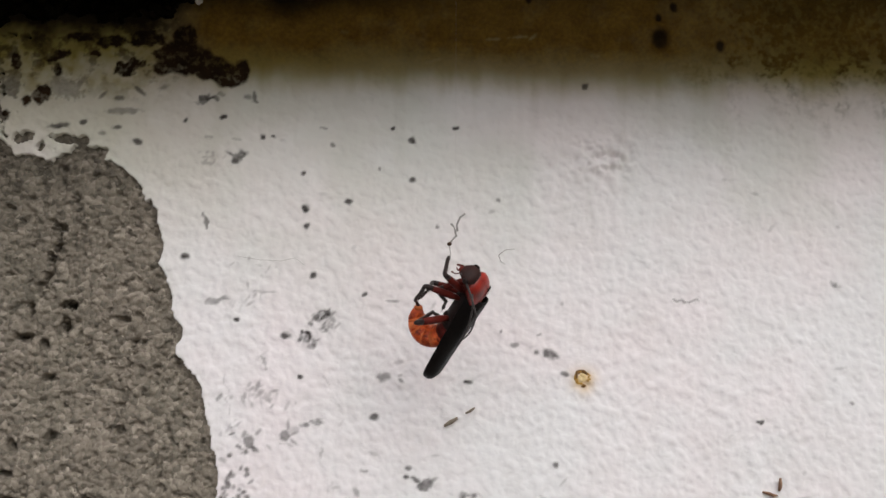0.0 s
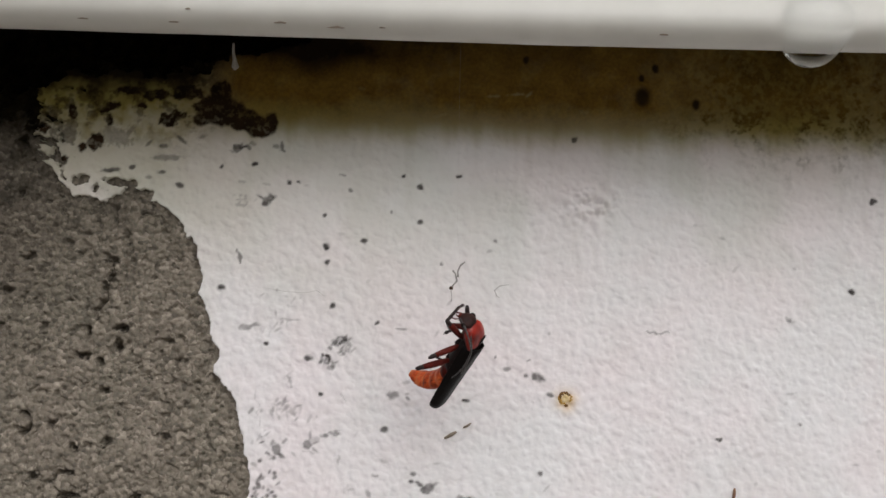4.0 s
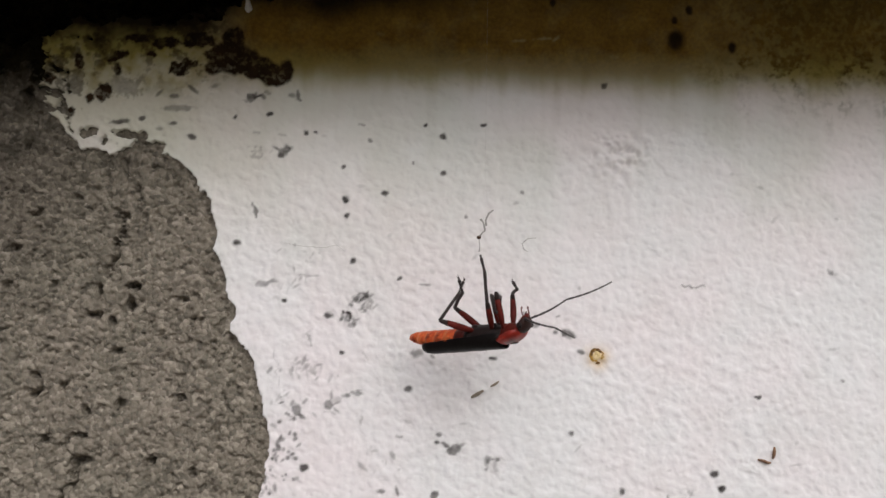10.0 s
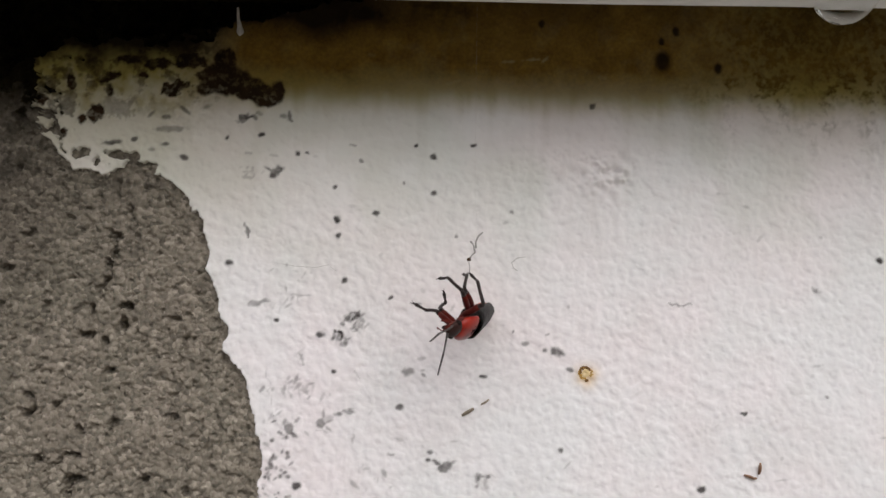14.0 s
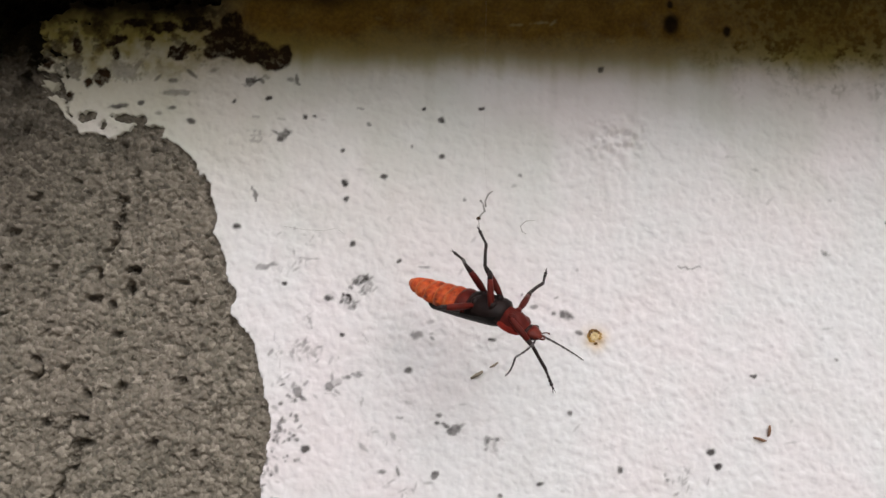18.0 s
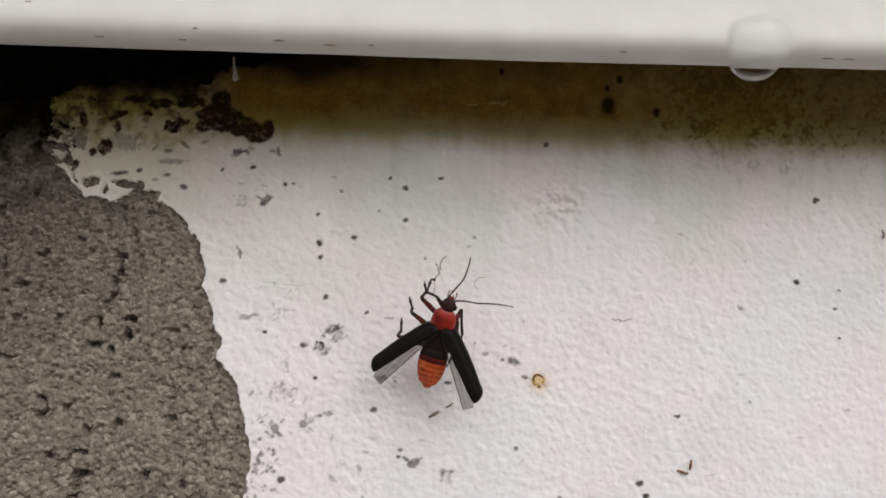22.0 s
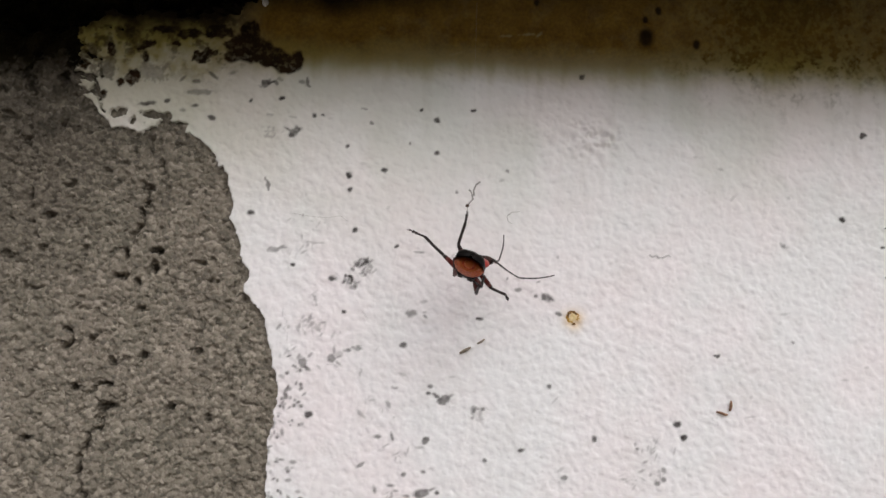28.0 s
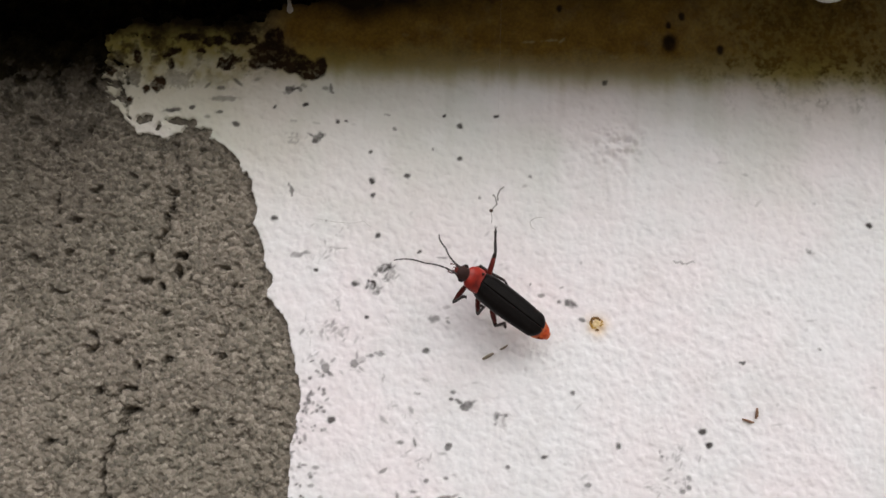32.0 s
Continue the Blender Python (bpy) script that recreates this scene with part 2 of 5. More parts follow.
def loft(bm, sections, n=16, index=0, power=1.0):
    """A body along x: sections of (x, y, z, half width, height above, height below)."""
    loops = []
    for x, y, z, w, up, down in sections:
        loop = []
        for i in range(n):
            a = 2 * math.pi * i / n
            c, s = math.cos(a), math.sin(a)
            c, s = math.copysign(abs(c) ** power, c), math.copysign(abs(s) ** power, s)
            loop.append((x, y + w * c, z + (up if s > 0 else down) * s))
        loops.append(loop)
    return rings(bm, loops, index=index)


def tube(bm, points, radii, n=8, index=0):
    points = [Vector(p) for p in points]
    loops = []
    side = None
    for i, p in enumerate(points):
        d = (points[min(i + 1, len(points) - 1)] - points[max(i - 1, 0)]).normalized()
        if side is None:
            side = d.orthogonal().normalized()
        side = (side - d * side.dot(d)).normalized()
        other = d.cross(side)
        loops.append([p + radii[i] * (math.cos(2 * math.pi * k / n) * side + math.sin(2 * math.pi * k / n) * other) for k in range(n)])
    return rings(bm, loops, index=index)


def hashed(ix, iz, seed):
    h = (ix.astype(np.int64) * 374761393 + iz.astype(np.int64) * 668265263 + seed * 974711) & 0x7FFFFFFF
    h = ((h ^ (h >> 13)) * 1274126177) & 0x7FFFFFFF
    h = h ^ (h >> 16)
    return (h & 0xFFFF) / 65535.0


def lattice(x, z, size, seed):
    """Smooth value noise, 0 to 1, with cells of the given size."""
    u, v = x / size, z / size
    iu, iv = np.floor(u), np.floor(v)
    fu, fv = u - iu, v - iv
    fu, fv = fu * fu * fu * (fu * (6 * fu - 15) + 10), fv * fv * fv * (fv * (6 * fv - 15) + 10)
    a, b = hashed(iu, iv, seed), hashed(iu + 1, iv, seed)
    c, d = hashed(iu, iv + 1, seed), hashed(iu + 1, iv + 1, seed)
    return (a * (1 - fu) + b * fu) * (1 - fv) + (c * (1 - fu) + d * fu) * fv


def fractal(x, z, size, seed, octaves=4, gain=0.5):
    total, amp, norm = 0, 1.0, 0.0
    for k in range(octaves):
        c, s = math.cos(0.7 * k), math.sin(0.7 * k)
        total = total + amp * lattice(c * x - s * z + 31.7 * k, s * x + c * z - 17.3 * k, size / 2 ** k, seed + k)
        norm, amp = norm + amp, amp * gain
    return total / norm


def smooth(a, b, v):
    t = np.clip((v - a) / (b - a), 0, 1)
    return t * t * (3 - 2 * t)


def sheet(name, xs, zs, depth, masks, material, parent=None):
    """A relief over a grid of x and z, with named masks on its points."""
    nx, nz = len(xs), len(zs)
    gx, gz = np.meshgrid(xs, zs)
    co = np.stack([gx, depth, gz], -1).reshape(-1, 3) * MM
    i = (np.arange(nz - 1)[:, None] * nx + np.arange(nx - 1)[None, :]).ravel()
    quads = np.stack([i, i + 1, i + nx + 1, i + nx], -1).astype(np.int32)
    me = bpy.data.meshes.new(name)
    me.vertices.add(len(co))
    me.vertices.foreach_set("co", co.astype(np.float32).ravel())
    me.loops.add(quads.size)
    me.loops.foreach_set("vertex_index", quads.ravel())
    me.polygons.add(len(quads))
    me.polygons.foreach_set("loop_start", np.arange(0, quads.size, 4, dtype=np.int32))
    me.polygons.foreach_set("use_smooth", np.ones(len(quads), dtype=bool))
    me.update(calc_edges=True)
    for key, value in masks.items():
        me.attributes.new(key, "FLOAT", "POINT").data.foreach_set("value", np.clip(value, 0, 1).astype(np.float32).ravel())
    me.materials.append(material)
    ob = new(name, me)
    ob.location = (0, 0, RING)
    if parent:
        ob.parent = parent
    return ob


# ---- the wall ----
EDGE_Z = (-60, -24, -18, -14, -9, -5, -1, 2, 4, 7, 10, 12.5, 15, 18, 20, 21)
EDGE_X = (-33.5, -33.3, -32.9, -33.2, -31.9, -32.5, -34.2, -36.1, -36.0, -37.0, -38.3, -37.9, -39.3, -41.5, -43.7, -46)


TONGUE_X = (-60, -57.6, -57, -56.4, -54.4, -52, -50.7, -48.7, -47.2, -46.5, -45, -43.4, -41.6, -40)
TONGUE_Z = (40, 31, 27, 24.5, 22.5, 19.9, 20.1, 19.3, 20.4, 21.3, 20.4, 19.9, 18.3, 16)
HOLES = ((-51.5, 21.6, 1.0, 0.5), (-47.8, 21.5, 1.3, 0.45), (-49.9, 20.7, 0.55, 0.6), (-44.4, 20.4, 0.7, 0.4), (-48.4, 20.3, 0.3, 0.25), (-46.0, 21.3, 0.5, 0.5), (-54.2, 24.0, 0.5, 0.7))


def peeled(x, z):
    """Above zero where the white paint has come off the plaster, and where it broke away under the sill."""
    ragged = 1.2 * (fractal(x, z, 1.9, 11, 4, 0.6) - 0.5) + 0.8 * (lattice(x, z, 5.5, 12) - 0.5)
    low = np.interp(z, EDGE_Z, EDGE_X) - x + ragged
    low = np.minimum(low, np.interp(x, TONGUE_X, TONGUE_Z) - z + 1.9 * (fractal(x, z, 1.5, 13, 4, 0.62) - 0.5))
    left = -56.6 - x + 3.6 * (fractal(x, z, 1.8, 14, 4, 0.66) - 0.5) - 9 * smooth(24, 21, z)
    top = z - np.interp(x, (-70, -62, -57, -53, -47, -40, -36, -32, -24, -18), (30.2, 30.2, 31.0, 33.4, 33.2, 33.6, 35.0, 36.2, 38, 42)) + 3.4 * (fractal(x, z, 2.2, 15, 4, 0.62) - 0.5)
    holes = np.full_like(x, -9.0)
    for fx, fz, rx, rz in HOLES:
        holes = np.maximum(holes, 1 - ((x - fx) / rx) ** 2 - ((z - fz) / rz) ** 2)
    holes = np.where(holes > -3, holes + 3.0 * (fractal(x, z, 1.0, 16, 3, 0.66) - 0.5), -1)
    chips = (fractal(x + 0.4 * z, z * 1.3, 1.2, 17, 4, 0.66) - 0.74 + 0.20 * smooth(-52.5, -56.5, x)) * 6 - 6 * smooth(-50, -48, x) - 4 * smooth(22, 20, z)
    return np.maximum.reduce([low, left, top, np.where(holes > 0, holes, -0.5), chips]), top


def relief_of(x, z):
    """How far the rough painted face dips behind its mean plane."""
    rise, slant = z + 0.35 * x, x - 0.35 * z
    lumps, grit = fractal(slant * 0.85, rise, 1.25, 21, 2), fractal(slant, rise, 0.66, 24, 2, 0.6)
    return (-0.125 * (lumps - 0.5) - 0.11 * (grit - 0.5) - 0.06 * smooth(0.55, 0.85, lattice(slant, rise, 0.7, 26))
            + 0.06 * smooth(0.60, 0.85, lattice(x + 0.8 * z, z - 0.8 * x, 0.80, 23)) - 0.5 * (lattice(x, z, 14, 22) - 0.5))


FINE = 0.125
wall_x = np.concatenate([[-2500, -900, -300, -120], np.arange(-78, 58, FINE), [75, 140, 400, 1000, 2500]])
wall_z = np.concatenate([[-1000, -500, -200, -90], np.arange(-46, 42, FINE), [55, 120, 400, 1500]])
X, Z = np.meshgrid(wall_x, wall_z)
peel, broken = peeled(X, Z)
near = (np.abs(X + 10) < 66) & (np.abs(Z + 2) < 43)
calm = smooth(26, 31, Z)
relief = relief_of(X, Z) * (1 - 0.5 * calm)
puff = np.exp(-((X - 2.2) / 2.9) ** 2 - ((Z - 20.3) / 2.0) ** 2)
relief = relief + puff * 1.5 * (fractal(X + 0.3 * Z, Z - 0.2 * X, 0.8, 25, 2) - 0.5)
gone = smooth(0.0, 0.3, peel)
depth = np.where(near, relief + 11.0 * gone, 0.0)
height = Z + 1.6 * (fractal(X, Z, 5.5, 31, 4) - 0.5)
under = smooth(-44, -33, X)
right = np.exp(-((X - 24) / 8.5) ** 2)
streaks = fractal(X, Z * 0.12, 1.4, 33, 3)
flaky = smooth(-33, -40, X) * smooth(24.0, 29.5, Z + 3.0 * (fractal(X, Z, 4.0, 50, 3) - 0.5))
blotch = fractal(X, Z, 2.4, 51, 4, 0.62)
# ---- dirt that has settled on the white paint ----
dirt, tar, crust, bare = (np.zeros_like(X) for _ in range(4))


def dab(x0, z0, x1, z1, r, strength, warp=0.75, layer=None):
    """Rubs a soft ragged stroke of dirt into the paint."""
    ix = slice(*np.searchsorted(wall_x, (min(x0, x1) - 3 * r - 0.5, max(x0, x1) + 3 * r + 0.5)))
    iz = slice(*np.searchsorted(wall_z, (min(z0, z1) - 3 * r - 0.5, max(z0, z1) + 3 * r + 0.5)))
    gx, gz = X[iz, ix], Z[iz, ix]
    gx, gz = gx + warp * (fractal(gx, gz, 0.7, 62, 2) - 0.5), gz + warp * (fractal(gx, gz, 0.7, 63, 2) - 0.5)
    ux, uz = x1 - x0, z1 - z0
    f = np.clip(((gx - x0) * ux + (gz - z0) * uz) / max(ux * ux + uz * uz, 1e-6), 0, 1)
    away = np.hypot(gx - x0 - f * ux, gz - z0 - f * uz) / r
    thin = 1 - 0.35 * min(1, warp) + 0.45 * warp * smooth(0.32, 0.62, fractal(gx, gz, 0.55, 64, 2))
    layer = dirt if layer is None else layer
    layer[iz, ix] = np.maximum(layer[iz, ix], np.minimum(strength * thin * smooth(1.5, 0.45, away), 0.93))


def patch(layer, x, z, rx, rz, turn=0, strength=0.95, ragged=0.8):
    """A crusted patch with a ragged rim."""
    r = 2.2 * max(rx, rz) + 0.4
    ix, iz = slice(*np.searchsorted(wall_x, (x - r, x + r))), slice(*np.searchsorted(wall_z, (z - r, z + r)))
    gx, gz = X[iz, ix], Z[iz, ix]
    c, n = math.cos(radians(turn)), math.sin(radians(turn))
    u, v = ((gx - x) * c + (gz - z) * n) / rx, ((gz - z) * c - (gx - x) * n) / rz
    away = np.hypot(u, v) + ragged * 1.5 * (fractal(gx, gz, max(0.5, 0.8 * min(rx, rz)), 71, 3, 0.65) - 0.5)
    soft = 0.10 + 0.08 / min(rx, rz)
    layer[iz, ix] = np.maximum(layer[iz, ix], strength * smooth(1 + soft, 1 - soft, away) * (0.85 + 0.15 * smooth(0.3, 0.6, fractal(gx, gz, 0.5, 72, 2))))


def cluster(x, z, spread, count, size, strength, seed, lean=60):
    """A brush of short fine strokes of grey dust."""
    rnd = random.Random(seed)
    for _ in range(count):
        patch(dirt, x + rnd.gauss(0, spread), z + rnd.gauss(0, 0.6 * spread), size * rnd.uniform(0.5, 2.0), size * rnd.uniform(0.35, 0.7),
              rnd.gauss(lean, 35), strength * rnd.uniform(0.4, 1.1), 0.9)


def dabs(strength, *rows):
    for x, z, r in rows:
        dab(x - 0.25 * r, z, x + 0.25 * r, z, r * 0.90, strength, 0.42)


dabs(0.97, (-36.0, 10.7, 0.36), (-25.5, 18.4, 0.27), (-25.2, 15.2, 0.36), (-25.1, 13.4, 0.29), (-21.3, 15.9, 0.34), (-15.6, 17.9, 0.28), (-24.4, 9.1, 0.30), (-19.7, 7.2, 0.25), (-31.0, 4.9, 0.2), (-25.2, -0.1, 0.22), (-10.3, -0.5, 0.32), (-18.7, -3.6, 0.36), (2.4, -13.2, 0.34))
dabs(0.97, (-2.5, -7.6, 0.3), (-5.5, -14.6, 0.26), (15.9, -3.8, 0.22), (11.6, -11.3, 0.36), (12.2, -12.8, 0.3), (-28.6, -11.2, 0.36), (-29.0, -20.3, 0.3), (33.0, 21.5, 0.3), (30.4, 11.8, 0.38), (34.9, 8.7, 0.25), (35.3, 10.9, 0.2), (35.2, 5.4, 0.2))
dabs(0.97, (-36.6, 23.3, 0.24), (-17.4, 22.9, 0.22), (-15.5, 21.7, 0.28), (-11.4, 22.9, 0.22), (0.9, 27.4, 0.32), (14.1, 31.5, 0.36), (9.7, 35.4, 0.3), (8.0, 34.4, 0.26), (-29.4, 21.8, 0.24), (-28.4, 21.9, 0.18), (-41.1, 21.4, 0.32), (-33.1, 23.7, 0.27))
dabs(0.6, (-17.7, -0.1, 0.42), (23.7, 8.7, 0.3), (-7.4, 16.1, 0.2), (-7.3, 4.0, 0.18), (-6.1, 2.8, 0.24), (-0.8, -17.3, 0.2), (-16.3, -0.3, 0.2), (-23.0, 21.2, 0.2), (-18.6, 18.9, 0.18), (-13.1, 13.6, 0.18))
for stroke in ((-26.1, -5.0, -25.3, -4.6, 0.14, 0.30), (-24.0, -3.9, -23.3, -4.0, 0.18, 0.70), (-24.9, -4.4, -24.7, -4.4, 0.18, 0.60), (-31.2, -5.1, -31.1, -5.1, 0.14, 0.90),
               (-26.7, -5.8, -25.6, -6.2, 0.11, 0.25), (-28.7, 1.4, -28.4, 0.7, 0.14, 0.40), (-23.3, -6.3, -22.9, -6.9, 0.14, 0.30), (-19.6, -7.9, -19.0, -8.1, 0.14, 0.50),
               (-18.1, -0.0, -17.6, -0.0, 0.28, 0.55), (-16.5, 0.2, -16.2, 0.2, 0.18, 0.35)):
    dab(*stroke)
for stroke in (
               (-34.9, 21.9, -34.2, 22.0, 0.11, 0.30), (-34.7, 19.9, -33.9, 20.0, 0.14, 0.30), (-34.7, 19.3, -34.0, 19.3, 0.14, 0.28), (-31.8, 19.6, -31.4, 20.2, 0.34, 0.85),
               (-32.2, 21.5, -31.5, 21.6, 0.11, 0.30), (-24.1, 22.7, -23.5, 22.7, 0.14, 0.50)):
    dab(*stroke)
for stroke in ((-34.5, 14.3, -34.2, 13.2, 0.18, 0.70), (-34.9, 25.4, -34.0, 25.6, 0.28, 0.85), (-33.6, 26.0, -33.2, 25.8, 0.18, 0.60), (-30.6, 26.0, -30.3, 25.4, 0.18, 0.65),
               (-35.7, 25.2, -35.4, 25.2, 0.14, 0.40), (-29.6, 7.5, -27.6, 7.4, 0.14, 0.40), (-31.9, -0.0, -31.0, -3.6, 0.07, 0.20),
               (-23.0, -0.3, -22.7, -0.6, 0.11, 0.30)):
    dab(*stroke)
for x, z, r in ((8.2, 32.3, 0.85), (8.1, 34.4, 0.32), (9.6, 35.5, 0.4), (14.0, 31.6, 0.45), (-4.5, 36.0, 0.4)):
    dab(x, z + 0.3 * r, x, z - 0.3 * r, r * 0.95, 0.95, 0.22, tar)
rnd = random.Random(31)
for x, z, r, a0, a1, w, strength, count in ((-23.4, 4.75, 0.95, 0, 200, 0.26, 0.85, 13), (-23.3, 4.7, 0.85, -110, 0, 0.18, 0.6, 7), (-23.2, 4.8, 0.4, -60, 160, 0.2, 0.45, 5), (-24.9, 3.4, 0.45, -60, 230, 0.25, 0.95, 9), (-24.4, 2.9, 0.35, -90, 60, 0.24, 0.85, 4)):
    for k in range(count):
        a = radians(a0 + (a1 - a0) * (k + 0.5 * rnd.random()) / count)
        patch(dirt, x + r * math.cos(a) + rnd.gauss(0, 0.07), z + 0.85 * r * math.sin(a) + rnd.gauss(0, 0.07), w * rnd.uniform(0.5, 1.5), w * rnd.uniform(0.5, 1.0), math.degrees(a) + 90, strength * rnd.uniform(0.5, 1.1), 1.0)
dabs(0.85, (-26.6, 3.55, 0.34))
dabs(0.72, (-4.1, 2.3, 0.22), (-1.55, 0.35, 0.26), (24.5, -2.2, 0.16), (-9.7, -10.3, 0.2))
for stroke in ((-3.3, 2.15, -2.2, 1.9, 0.3, 0.75), (-4.0, 3.7, -3.6, 3.75, 0.2, 0.5), (8.8, 6.95, 10.6, 7.0, 0.12, 0.6), (-17.6, 6.8, -16.7, 6.6, 0.2, 0.5), (-10.7, -10.8, -10.5, -10.0, 0.25, 0.45), (-9.8, -11.1, -9.8, -10.6, 0.2, 0.4), (-33.6, 6.5, -32.0, 6.7, 0.25, 0.55)):
    dab(*stroke)
for k in range(60):
    rnd = random.Random(700 + k)
    patch(dirt, rnd.uniform(-33, 42), rnd.uniform(-24, 24), rnd.uniform(0.12, 0.5), rnd.uniform(0.08, 0.2), rnd.uniform(-30, 60), rnd.uniform(0.10, 0.32))
for brush in ((-30.0, -1.8, 0.9, 16, 0.26, 0.55, 1), (-27.4, -2.1, 0.8, 12, 0.26, 0.5, 2), (-30.8, -4.4, 0.5, 6, 0.18, 0.5, 5),
              (-18.9, -15.2, 0.8, 7, 0.2, 0.45, 6), (-19.6, -19.6, 0.9, 9, 0.22, 0.55, 7), (9.4, -16.9, 0.9, 10, 0.22, 0.45, 9), (8.6, -14.0, 1.0, 9, 0.22, 0.45, 10),
              (6.8, -17.6, 0.6, 5, 0.2, 0.5, 11), (-10.3, -10.4, 0.5, 5, 0.22, 0.75, 12), (-22.0, -10.8, 1.6, 10, 0.2, 0.35, 13), (-30.6, 6.6, 0.9, 8, 0.2, 0.4, 14), (-28.6, 9.6, 1.6, 12, 0.16, 0.4, 15), (-34.6, 19.9, 0.8, 8, 0.2, 0.35, 16)):
    cluster(*brush)
rnd = random.Random(77)
for _ in range(95):
    z = rnd.uniform(-26, -6)
    patch(dirt, float(np.interp(z, EDGE_Z, EDGE_X)) + 0.3 + abs(rnd.gauss(0, 1.5)), z, rnd.uniform(0.12, 0.34), rnd.uniform(0.1, 0.2), rnd.uniform(0, 180), rnd.uniform(0.35, 0.9))
for brush in ((-23.3, 5.2, 0.55, 14, 0.24, 0.85, 21), (-22.7, 4.5, 0.35, 7, 0.22, 0.7, 22), (-24.7, 3.2, 0.3, 6, 0.24, 0.9, 23), (-31.6, 20.0, 0.35, 7, 0.3, 0.85, 24)):
    cluster(*brush)
# single blobs and crumbs of dust: x, z, two radii, turn, strength
for spot in ((-14.05, -9.4, 0.72, 0.5, 18, 0.80), (-13.4, -9.0, 0.5, 0.16, 25, 0.55), (-14.75, -9.0, 0.5, 0.22, -25, 0.75), (-15.65, -8.7, 0.3, 0.2, 0, 0.90), (-15.1, -8.75, 0.35, 0.15, 0, 0.8), (-15.48, -7.95, 0.28, 0.2, 0, 0.75),
             (-16.15, -19.3, 0.85, 0.40, 14, 0.82), (-15.1, -18.9, 0.5, 0.16, 25, 0.7), (-14.47, -19.23, 0.24, 0.2, 0, 0.97), (-15.87, -13.72, 0.40, 0.36, 40, 0.85), (-16.5, -14.5, 0.35, 0.14, 0, 0.45), (-19.5, -13.45, 0.17, 0.48, 15, 0.75),
             (-21.1, -13.42, 0.36, 0.19, 0, 0.72), (-19.45, -18.52, 0.45, 0.17, 0, 0.72), (-18.1, -17.36, 0.30, 0.26, 20, 0.80), (-16.04, -17.07, 0.25, 0.2, 0, 0.75), (-9.42, -15.69, 0.25, 0.22, 0, 0.78), (-22.83, -16.48, 0.5, 0.18, 35, 0.65),
             (-21.17, -18.97, 0.16, 0.42, 10, 0.70), (-19.8, -20.5, 0.2, 0.5, 20, 0.6), (-17.8, -19.6, 0.4, 0.16, -8, 0.75), (-18.9, -19.1, 0.3, 0.12, 0, 0.55), (-26.7, -21.1, 0.8, 0.45, 35, 0.55), (-25.8, -20.6, 0.5, 0.3, 40, 0.4),
             (-10.66, -10.41, 0.22, 0.36, -15, 0.80), (-9.67, -10.26, 0.25, 0.18, 0, 0.75), (-10.85, -11.2, 0.2, 0.16, 0, 0.6), (-29.5, -5.7, 0.5, 0.62, 25, 0.75), (-29.0, -6.3, 0.42, 0.22, -35, 0.8), (-29.9, -5.1, 0.2, 0.4, -15, 0.55),
             (-28.7, -4.9, 0.35, 0.15, 45, 0.5), (-29.8, -6.6, 0.3, 0.13, 20, 0.6), (-26.3, -5.2, 0.44, 0.5, 0, 0.75), (-26.1, -4.4, 0.13, 0.5, 0, 0.6), (-25.6, -5.0, 0.4, 0.13, 20, 0.55), (-25.6, -5.7, 0.4, 0.13, -40, 0.55),
             (-22.9, -11.1, 0.6, 0.18, -40, 0.40), (-20.0, -10.0, 0.42, 0.24, -50, 0.5), (-24.53, -4.28, 0.28, 0.2, 0, 0.7), (-23.4, -4.0, 0.4, 0.2, -15, 0.75), (10.0, -16.3, 0.36, 0.24, -50, 0.65), (10.0, -17.2, 0.3, 0.28, 0, 0.65),
             (9.3, -17.7, 0.3, 0.22, 20, 0.65), (7.1, -14.07, 0.24, 0.19, 0, 0.72), (8.0, -15.4, 0.32, 0.14, 25, 0.55), (7.6, -16.4, 0.36, 0.16, 25, 0.5), (9.0, -13.1, 0.2, 0.2, 0, 0.4), (5.6, -17.3, 0.4, 0.14, 0, 0.45), (-0.84, -17.26, 0.34, 0.26, 0, 0.65),
             (-18.6, -6.7, 0.4, 0.15, -20, 0.4), (-30.9, -8.6, 0.34, 0.2, 0, 0.75), (-29.3, -12.3, 0.3, 0.17, 20, 0.5), (-31.3, -13.2, 0.2, 0.42, 0, 0.6), (-30.0, -16.3, 0.4, 0.2, 0, 0.6), (-30.4, -18.2, 0.36, 0.2, 10, 0.6), (-29.4, -19.4, 0.25, 0.25, 0, 0.5)):
    patch(dirt, *spot, 0.55)
# brown crusts on the loose tongue of paint
for spot in ((-48.9, 29.5, 1.3, 0.45, 20), (-50.1, 25.6, 0.85, 1.1, 0), (-42.25, 28.5, 1.5, 0.75, 25), (-45.5, 29.8, 0.6, 0.4, 0), (-53.3, 23.6, 0.45, 0.5, 0), (-52.7, 28.8, 0.45, 1.1, 10), (-44.1, 30.9, 1.6, 0.6, 10),
             (-40.7, 31.4, 1.9, 0.8, 0), (-55.6, 27.1, 0.6, 0.6, 0), (-48.8, 28.1, 0.35, 0.7, 0), (-51.4, 25.1, 0.5, 0.5, 0), (-46.8, 31.4, 1.4, 0.5, 0), (-39.2, 30.0, 0.9, 0.5, 30)):
    patch(crust, *spot, 0.97, 0.8)
